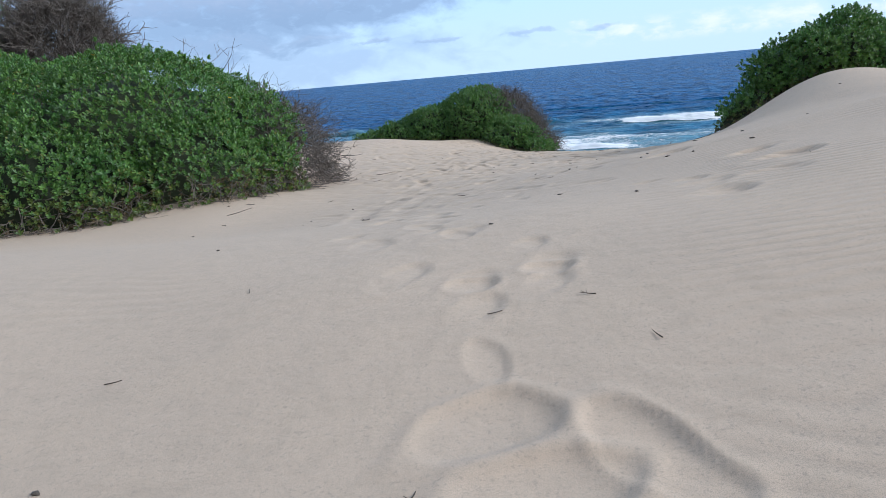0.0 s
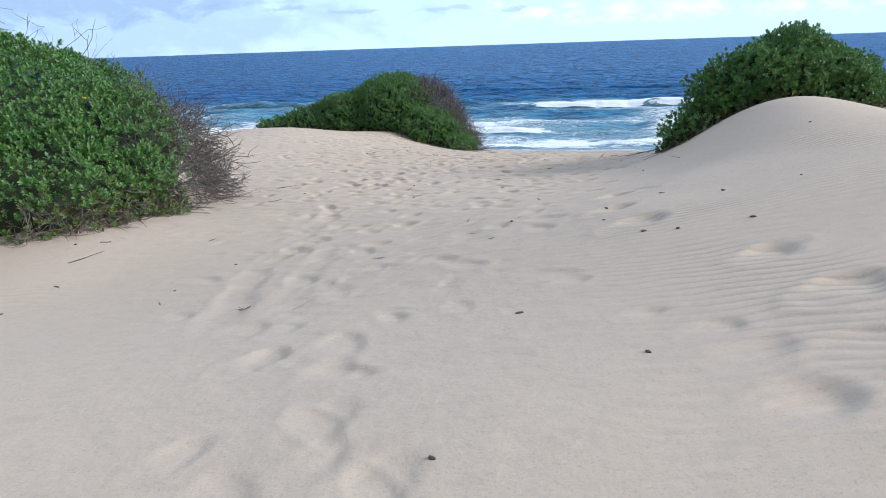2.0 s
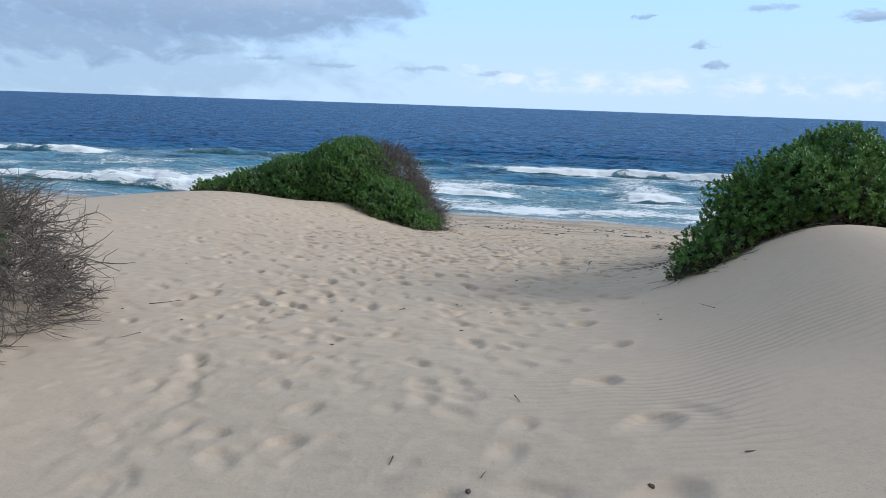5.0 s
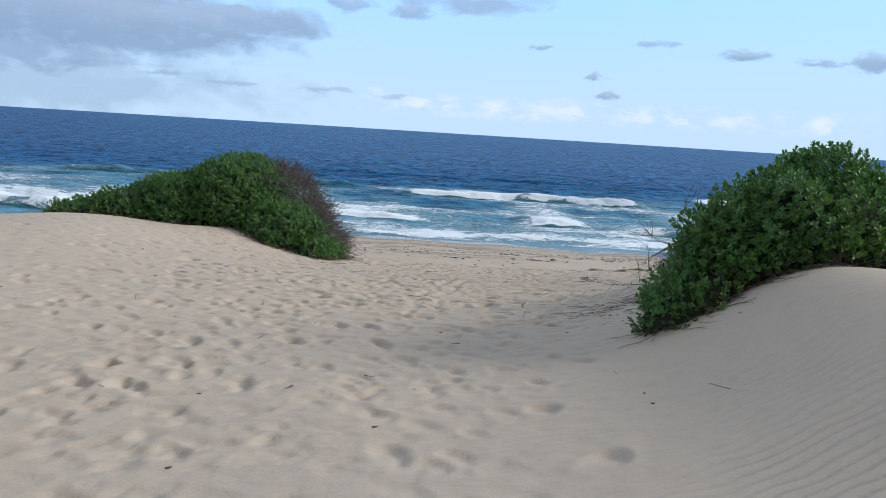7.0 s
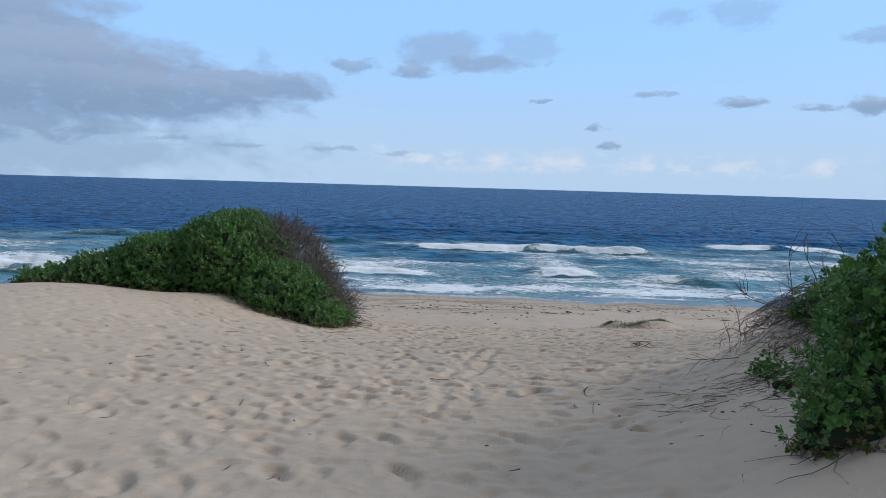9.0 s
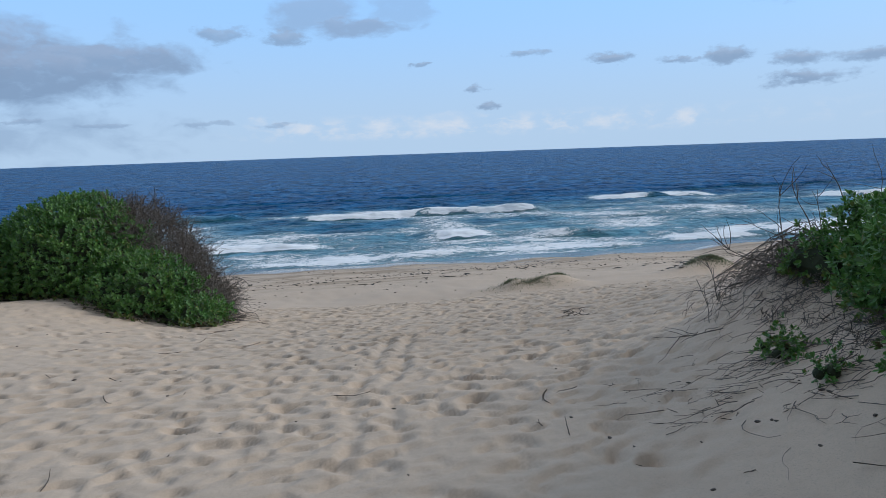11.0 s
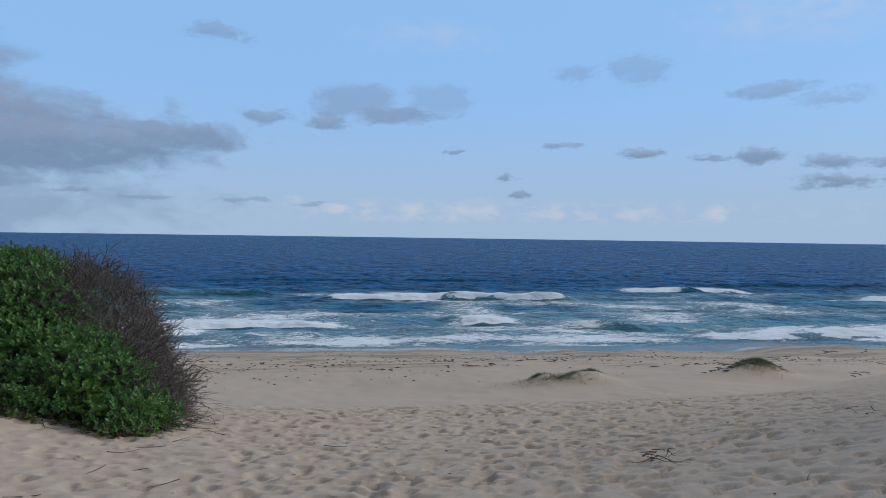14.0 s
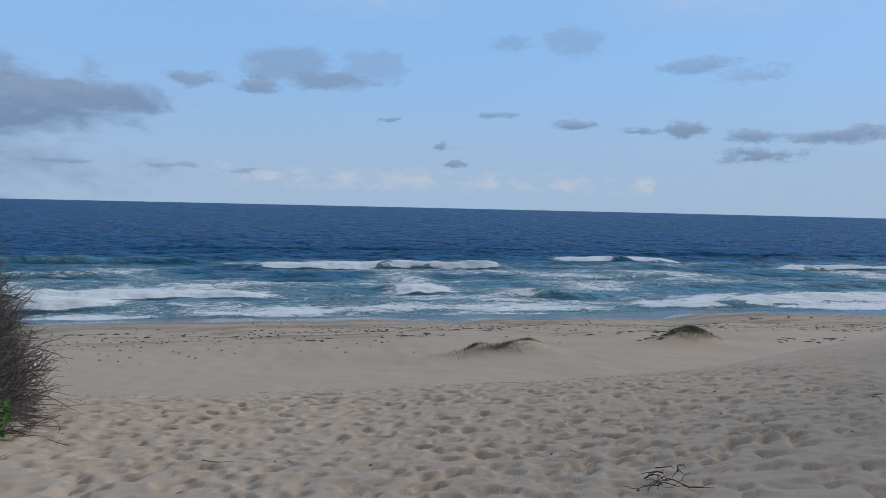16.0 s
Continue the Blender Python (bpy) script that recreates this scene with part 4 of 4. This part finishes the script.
right = bush("dune_bush", "dense rounded dark green dune bush on a sand dune crest", [
    ((6.85, 11.4, 0.85), (0.88, 1.1, 1.02)), ((5.28, 11.12, 0.68), (0.82, 0.60, 1.22)), ((5.75, 11.2, 0.82), (0.8, 0.75, 1.22)), ((4.66, 10.9, 0.55), (0.62, 0.42, 0.58)), ((6.2, 11.35, 0.93), (1.05, 0.98, 1.22)),
    ((7.2, 12.55, 0.85), (0.8, 0.7, 0.65)), ((6.65, 12.75, 0.9), (0.5, 0.5, 0.44)), ((6.35, 12.35, 0.85), (0.6, 0.45, 0.5)), ((6.42, 13.25, 0.82), (0.26, 0.3, 0.17))],
    [((5.5, 13.2, 0.1), (0.5, 0.6, 0.4))], r3, 660, 0.82, 90, 150, 0.18, core=0.84)


def skirt(top, name, label, count, cx, cy, sx, sy, high, length, radius, way, rng, forks=2.0):
    """Dead stems that run down a slope of sand from a bush, over and under one another."""
    x, y = rng.normal(cx, sx, count), rng.normal(cy, sy, count)
    z = np.array([quick_z(p, q) for p, q in zip(x, y)]) + rng.uniform(0.0, high, count)
    ways = np.array(way) + rng.normal(size=(count, 3)) * (0.6, 0.6, 0.2)
    co, f = tubes(brush(np.stack([x, y, z], 1), ways, length * rng.uniform(0.45, 1.3, count), rng, radius, forks, 0.34, 0.05, 7, high), 3)
    return place(name, raw_mesh(name, co, f, None, True), TWIG, top, label, kind="stuff")


skirt(right, "dead_twig_mat", "bare grey salt-burnt twigs", 250, 6.55, 13.7, 0.22, 0.28, 0.30, 0.40, 0.0038, (-0.5, 0.15, -0.3), r3)
skirt(right, "dead_twig_mat", "bare grey salt-burnt twigs", 170, 7.05, 14.0, 0.25, 0.25, 0.28, 0.40, 0.0038, (-0.5, 0.25, -0.2), r3)
skirt(right, "dry_stem_mat", "dry stems hanging down a bare sand slope", 120, 6.1, 13.15, 0.25, 0.28, 0.10, 0.36, 0.0034, (-0.6, -0.1, -0.5), r3)
skirt(right, "dry_stem_mat", "dry stems hanging down a bare sand slope", 70, 5.5, 12.1, 0.22, 0.18, 0.2, 0.3, 0.0032, (-0.5, 0.3, -0.5), r3)
skirt(right, "dry_runner_mat", "thin dry runners lying on the sand", 150, 5.2, 12.4, 0.45, 0.5, 0.02, 0.32, 0.0026, (-0.7, 0.1, -0.2), r3, 1.2)
single_branches(right, [((6.2, 13.45, 0.75), (-0.1, 0.1, 1), 0.75, 0.006), ((6.15, 13.4, 0.8), (-0.95, 0.2, 0.25), 0.6, 0.005), ((6.5, 13.3, 0.9), (-0.2, 0.1, 1), 0.65, 0.005), ((6.4, 13.4, 0.85), (-0.5, 0.1, 0.9), 0.6, 0.004),
                        ((6.75, 13.2, 1.1), (-0.3, 0.1, 1), 0.6, 0.005), ((6.95, 13.1, 1.2), (-0.5, 0.0, 0.8), 0.6, 0.005), ((6.6, 13.3, 0.95), (-0.6, 0.0, 0.6), 0.55, 0.004),
                        ((6.0, 13.9, 0.45), (-0.25, 0.1, 1), 0.4, 0.005), ((5.8, 13.8, 0.3), (-0.6, 0.1, 0.8), 0.4, 0.005), ((5.75, 13.6, 0.3), (-0.9, 0.2, -0.1), 0.7, 0.007)], r3)
for tx, ty, k in ((5.42, 12.78, 0.11), (5.3, 12.62, 0.08), (4.98, 12.08, 0.08)):
    bush("low_shrub", "small bright green shrub sprouting from the sand among dead twigs", [((tx, ty, quick_z(tx, ty) + 0.5 * k), (k, k, k * 0.8)), ((tx - 0.7 * k, ty + 0.5 * k, quick_z(tx, ty) + 0.3 * k), (0.6 * k, 0.6 * k, 0.5 * k))], [], r3, 1100, 0.55, 3, core=0.25)

r4 = np.random.RandomState(24)
middle = bush("dune_bush", "low spreading green dune bush with a grey twiggy seaward edge", [
    ((0.3, 24.4, -0.3), (1.75, 2.0, 1.58)), ((-1.1, 24.3, -0.4), (1.7, 1.4, 1.12)), ((-2.4, 24.2, -0.45), (1.3, 1.0, 0.72)), ((-3.6, 24.2, -0.42), (0.8, 0.7, 0.36)), ((1.2, 22.9, -0.75), (1.15, 1.5, 1.0)),
    ((2.0, 21.8, -1.05), (0.62, 0.8, 0.5))], [((1.55, 24.85, -0.5), (1.45, 1.75, 1.62)), ((2.5, 22.9, -1.0), (0.4, 0.8, 0.5))], r4, 300, 1.2, 110, 120, 0.12, 0, FAR_SHOOTS, 0.3, 0.84, 0.12)
dead_wood(middle, [((1.15, 24.4, -0.5), (1.25, 1.55, 1.46)), ((1.9, 23.3, -0.8), (0.75, 1.2, 0.95)), ((2.3, 22.7, -1.05), (0.55, 1.0, 0.55))], r4, 190, 0.5, 0.007, (0.3, 0, 0.25), 0, 0.0)
dead_wood(middle, [((2.3, 22.3, -1.1), (0.6, 0.9, 0.35))], r4, 30, 0.6, 0.006, (0.6, -0.2, -0.3), 0, 0.08, "thin dry runners lying on the sand", "dry_runner_mat")


# ---- beach ----
def grass_hummock(name, label, spots, rng):
    """Low dune grass that caps a small mound of sand."""
    n = len(spots)
    x, y = np.array(spots).T
    z = bare(x, y)
    blades = [np.array([(-0.012, 0, 0), (0.012, 0, 0), (0.009, 0.05, 0.12), (0.0, 0.15, 0.2), (-0.009, 0.05, 0.12)]) * k for k in (0.45, 0.7, 0.95)]
    f = np.array([(0, 1, 2), (0, 2, 4), (4, 2, 3)])
    up = np.stack([rng.normal(0, 0.45, n), rng.normal(0, 0.45, n), np.ones(n)], 1)
    co, faces = spread([(b, f) for b in blades], np.stack([x, y, z - 0.02], 1), up, rng.uniform(0.6, 1.2, n), rng)
    return place(name, raw_mesh(name, co, faces), GRASS, None, label, "grass", "", "stuff")


r5 = np.random.RandomState(31)


def strewn(cx, cy, a, b, turn, n, rng):
    t, q = rng.uniform(0, 6.283, n), np.abs(rng.normal(0, 0.5, n)) ** 0.8
    u, v = q * np.cos(t) * a, q * np.sin(t) * b
    return [(cx + i * math.cos(turn) - j * math.sin(turn), cy + i * math.sin(turn) + j * math.cos(turn)) for i, j in zip(u, v)]


grass_hummock("dune_grass", "sparse grey green grass on a low beach hummock", strewn(27.2, 52.5, 3.6, 1.1, -0.28, 1500, r5) + strewn(30.0, 52.9, 1.3, 0.5, 0, 900, r5) + strewn(28.2, 52.6, 1.0, 0.3, 0.2, 500, r5) + strewn(26.0, 53.4, 0.8, 0.3, 0, 400, r5), r5)
grass_hummock("dune_grass", "dense green grass capping a low beach hummock", strewn(43.6, 50.6, 2.3, 1.2, -0.1, 4600, r5) + strewn(41.6, 50.8, 1.0, 0.4, 0.1, 350, r5) + strewn(45.9, 51.1, 0.9, 0.5, -0.2, 350, r5), r5)


def weed_mesh(rng, flat=0.35):
    """A torn clump of seaweed."""
    bm = bmesh.new()
    bmesh.ops.create_icosphere(bm, subdivisions=2, radius=1.0)
    k = rng.uniform(0, 50)
    for v in bm.verts:
        v.co *= 1 + 0.7 * noise.noise(v.co * 1.7 + Vector((k, 0, 0)))
        v.co.z = max(v.co.z, -0.25) * flat
    me = bpy.data.meshes.new("seaweed_clump")
    bm.to_mesh(me)
    bm.free()
    return me


WEEDS = [weed_mesh(r5) for _ in range(5)]


def shore_xy(s, l):
    return s * NX + l * NY, s * NY - l * NX


# patches where the tide has left weed: distance seaward, along the shore, length, breadth
PATCHES = [(74.3, 41.5, 1.6, 0.5), (66.9, 31.0, 2.0, 0.4), (59.0, 40.5, 2.2, 0.6), (69.2, 56.0, 2.5, 0.8), (78.0, 52.0, 3.0, 0.4), (74.0, 20.0, 3.0, 0.3), (67.0, 27.0, 2.0, 0.5),
           (59.5, 28.0, 1.2, 0.5), (66.7, 51.0, 2.0, 0.5), (68.5, 3.0, 3.0, 0.5), (69.5, 10.0, 2.0, 0.7), (73.0, 9.0, 4.0, 0.4), (71.0, -6.0, 3.0, 0.6), (74.0, -16.0, 5.0, 0.5), (72.0, 72.0, 5.0, 0.8)]
for i in range(170):
    ps, pl, pa, pb = PATCHES[r5.randint(len(PATCHES))]
    s, l = ps + r5.normal(0, pb), pl + r5.normal(0, pa)
    x, y = shore_xy(s, l)
    ob = place("seaweed_clump", WEEDS[r5.randint(5)], WEED, None, "dark washed-up seaweed clump on the beach", "seaweed", "seaweed on the beach")
    k = r5.uniform(0.08, 0.21)
    ob.matrix_basis = Matrix.LocRotScale(Vector((x, y, float(bare(x, y)) + 0.02)), Euler((0, 0, r5.uniform(0, 6.3))), Vector((k * r5.uniform(1.3, 3.0), k * r5.uniform(0.5, 1.0), k * 0.5)))
bits, ways, size = [], [], []
for i in range(1500):
    l = r5.uniform(-30, 100)
    s = 72 + 4.5 * math.sin(l / 13.0) + r5.normal(0, 1.0) * r5.choice((0.8, 4.0, 7.0))
    x, y = shore_xy(s, l)
    bits.append((x, y, float(bare(x, y)) + 0.01))
    size.append(r5.uniform(0.03, 0.11))
w = WEEDS[0]
shape = np.array([v.co for v in w.vertices])
tris = np.array([p.vertices for p in w.polygons])
co, f = spread([(shape, tris)], np.array(bits), np.tile((0, 0, 1.0), (len(bits), 1)) + r5.normal(size=(len(bits), 3)) * 0.05, np.array(size), r5)
place("seaweed_scraps", raw_mesh("seaweed_scraps", co, f), WEED, None, "scattered dark scraps of seaweed in a tide line", "seaweed", "", "stuff")


# ---- sticks and litter on the dune ----
def twig_mesh(name, rng, length, radius, forks):
    lines = []
    main = wander((-length / 2, 0, radius * 0.8), (1, 0, 0.03), length, rng, 0.09, 0.0, 7, False)
    main[:, 2] = radius * 0.7 + np.abs(main[:, 2] - radius) * 0.5
    lines.append((main, np.linspace(radius, radius * 0.45, 7)))
    for _ in range(forks):
        j = rng.randint(2, 6)
        kid = wander(main[j], (0.6, rng.choice((-1, 1)) * 0.8, 0.25), length * 0.35, rng, 0.2, 0.0, 4, False)
        lines.append((kid, np.linspace(radius * 0.6, radius * 0.3, 4)))
    co, f = tubes(lines, 5)
    return raw_mesh(name, co, f, None, True)


r6 = np.random.RandomState(41)
TWIGS = [twig_mesh("twig", r6, r6.uniform(0.06, 0.12), r6.uniform(0.003, 0.005), r6.randint(0, 3)) for _ in range(6)]
LONG = [twig_mesh("twig", r6, r6.uniform(0.2, 0.36), 0.0045, r6.randint(0, 3)) for _ in range(3)]
CHIPS = []
for _ in range(3):
    bm = bmesh.new()
    bmesh.ops.create_icosphere(bm, subdivisions=1, radius=0.02)
    for v in bm.verts:
        v.co.x *= 1.5
        v.co.z *= 0.45
        v.co *= 1 + 0.5 * noise.noise(v.co * 40 + Vector((_, 0, 0)))
    me = bpy.data.meshes.new("bark_chip")
    bm.to_mesh(me)
    bm.free()
    CHIPS.append(me)


def litter(x, y, long=False, chip=False, k=1.0):
    pool = CHIPS if chip else LONG if long else TWIGS
    words = "small dark bark chip lying on sand" if chip else "thin dark dry twig lying on sand"
    ob = place("bark_chip" if chip else "twig", pool[r6.randint(len(pool))], STICK, None, words, "bark" if chip else "twig", "litter on the sand")
    ob.matrix_basis = Matrix.LocRotScale(Vector((x, y, floor_z(x, y) + 0.002)), Euler((0, 0, r6.uniform(0, 6.3))), Vector((k, k, k)))


for x, y in ((0.60, 1.46), (0.16, 1.72), (-0.79, 2.17), (0.46, 1.76), (-0.8, 4.99), (-2.46, 6.18), (-1.66, 7.56), (1.95, 3.46), (-1.04, 1.57), (-0.05, 0.95),
             (0.74, 6.9), (1.51, 7.54), (-0.25, 13.6), (0.79, 12.2), (-0.31, 10.8), (2.59, 11.7), (1.0, 10.6), (3.75, 13.25), (-0.03, 5.94), (-1.92, 9.68)):
    litter(x, y, k=0.45 if y < 4 else 0.9)
for x, y in ((-1.27, 3.09), (0.18, 2.81), (0.66, 4.07), (0.99, 3.36), (2.23, 4.95), (-1.0, 1.1), (1.66, 5.19), (-2.87, 7.45), (1.77, 6.28), (2.52, 5.9)):
    litter(x, y, chip=True, k=0.5 if y < 4 else 0.8)
for x, y in ((1.9, 19.75), (2.15, 20.07), (2.42, 20.42), (2.66, 20.92), (2.91, 21.18), (3.15, 21.57), (2.31, 19.26), (2.02, 19.14), (2.82, 22.0), (0.87, 20.28), (2.6, 18.47), (-0.44, 16.3), (-1.44, 10.9), (4.18, 22.1), (4.46, 20.2), (1.0, 15.84), (2.92, 14.9), (3.78, 13.0), (-2.6, 7.0)):
    litter(x, y, long=True)
n = 0
while n < 300:
    x, y = r6.uniform(-4, 13), r6.uniform(2.5, 26)
    if r6.rand() < 0.35 + 0.5 * (y > 9):
        litter(x, y, long=r6.rand() < 0.16, chip=r6.rand() < 0.5, k=r6.uniform(0.35, 0.9))
        n += 1

# dead twigs and leaf litter strewn below the bush on the right
for _ in range(80):
    a = r6.rand()
    litter(4.3 + 1.3 * a + r6.normal(0, 0.35), 12.1 + r6.normal(0, 0.55), long=r6.rand() < 0.4, chip=r6.rand() < 0.35, k=r6.uniform(0.3, 0.8))


def driftwood(x, y, label, count, spread_, rng):
    """A heap of dry branches lying together."""
    z = floor_z(x, y)
    starts = [(x + rng.normal(0, spread_), y + rng.normal(0, spread_ * 0.5), z + rng.uniform(0.02, 0.10)) for _ in range(count)]
    ways = [(rng.choice((-1, 1)), rng.normal(0, 0.5), rng.uniform(-0.2, 0.15)) for _ in range(count)]
    top = tagged(new("driftwood"), label, "driftwood")
    for s, w in zip(starts, ways):
        co, f = tubes(brush([s], [w], [rng.uniform(0.14, 0.34)], rng, 0.0045, 2, 0.22, 0.14, 7, 0.10), 5)
        place("stick", raw_mesh("stick", co, f, None, True), STICK, top)


driftwood(7.0, 17.55, "dark tangle of dry branches lying on trodden sand", 11, 0.15, r6)
driftwood(10.46, 18.0, "small dark heap of dry twigs on sand", 4, 0.15, r6)
driftwood(4.2, 13.8, "thin dry branches half buried in sand", 3, 0.3, r6)
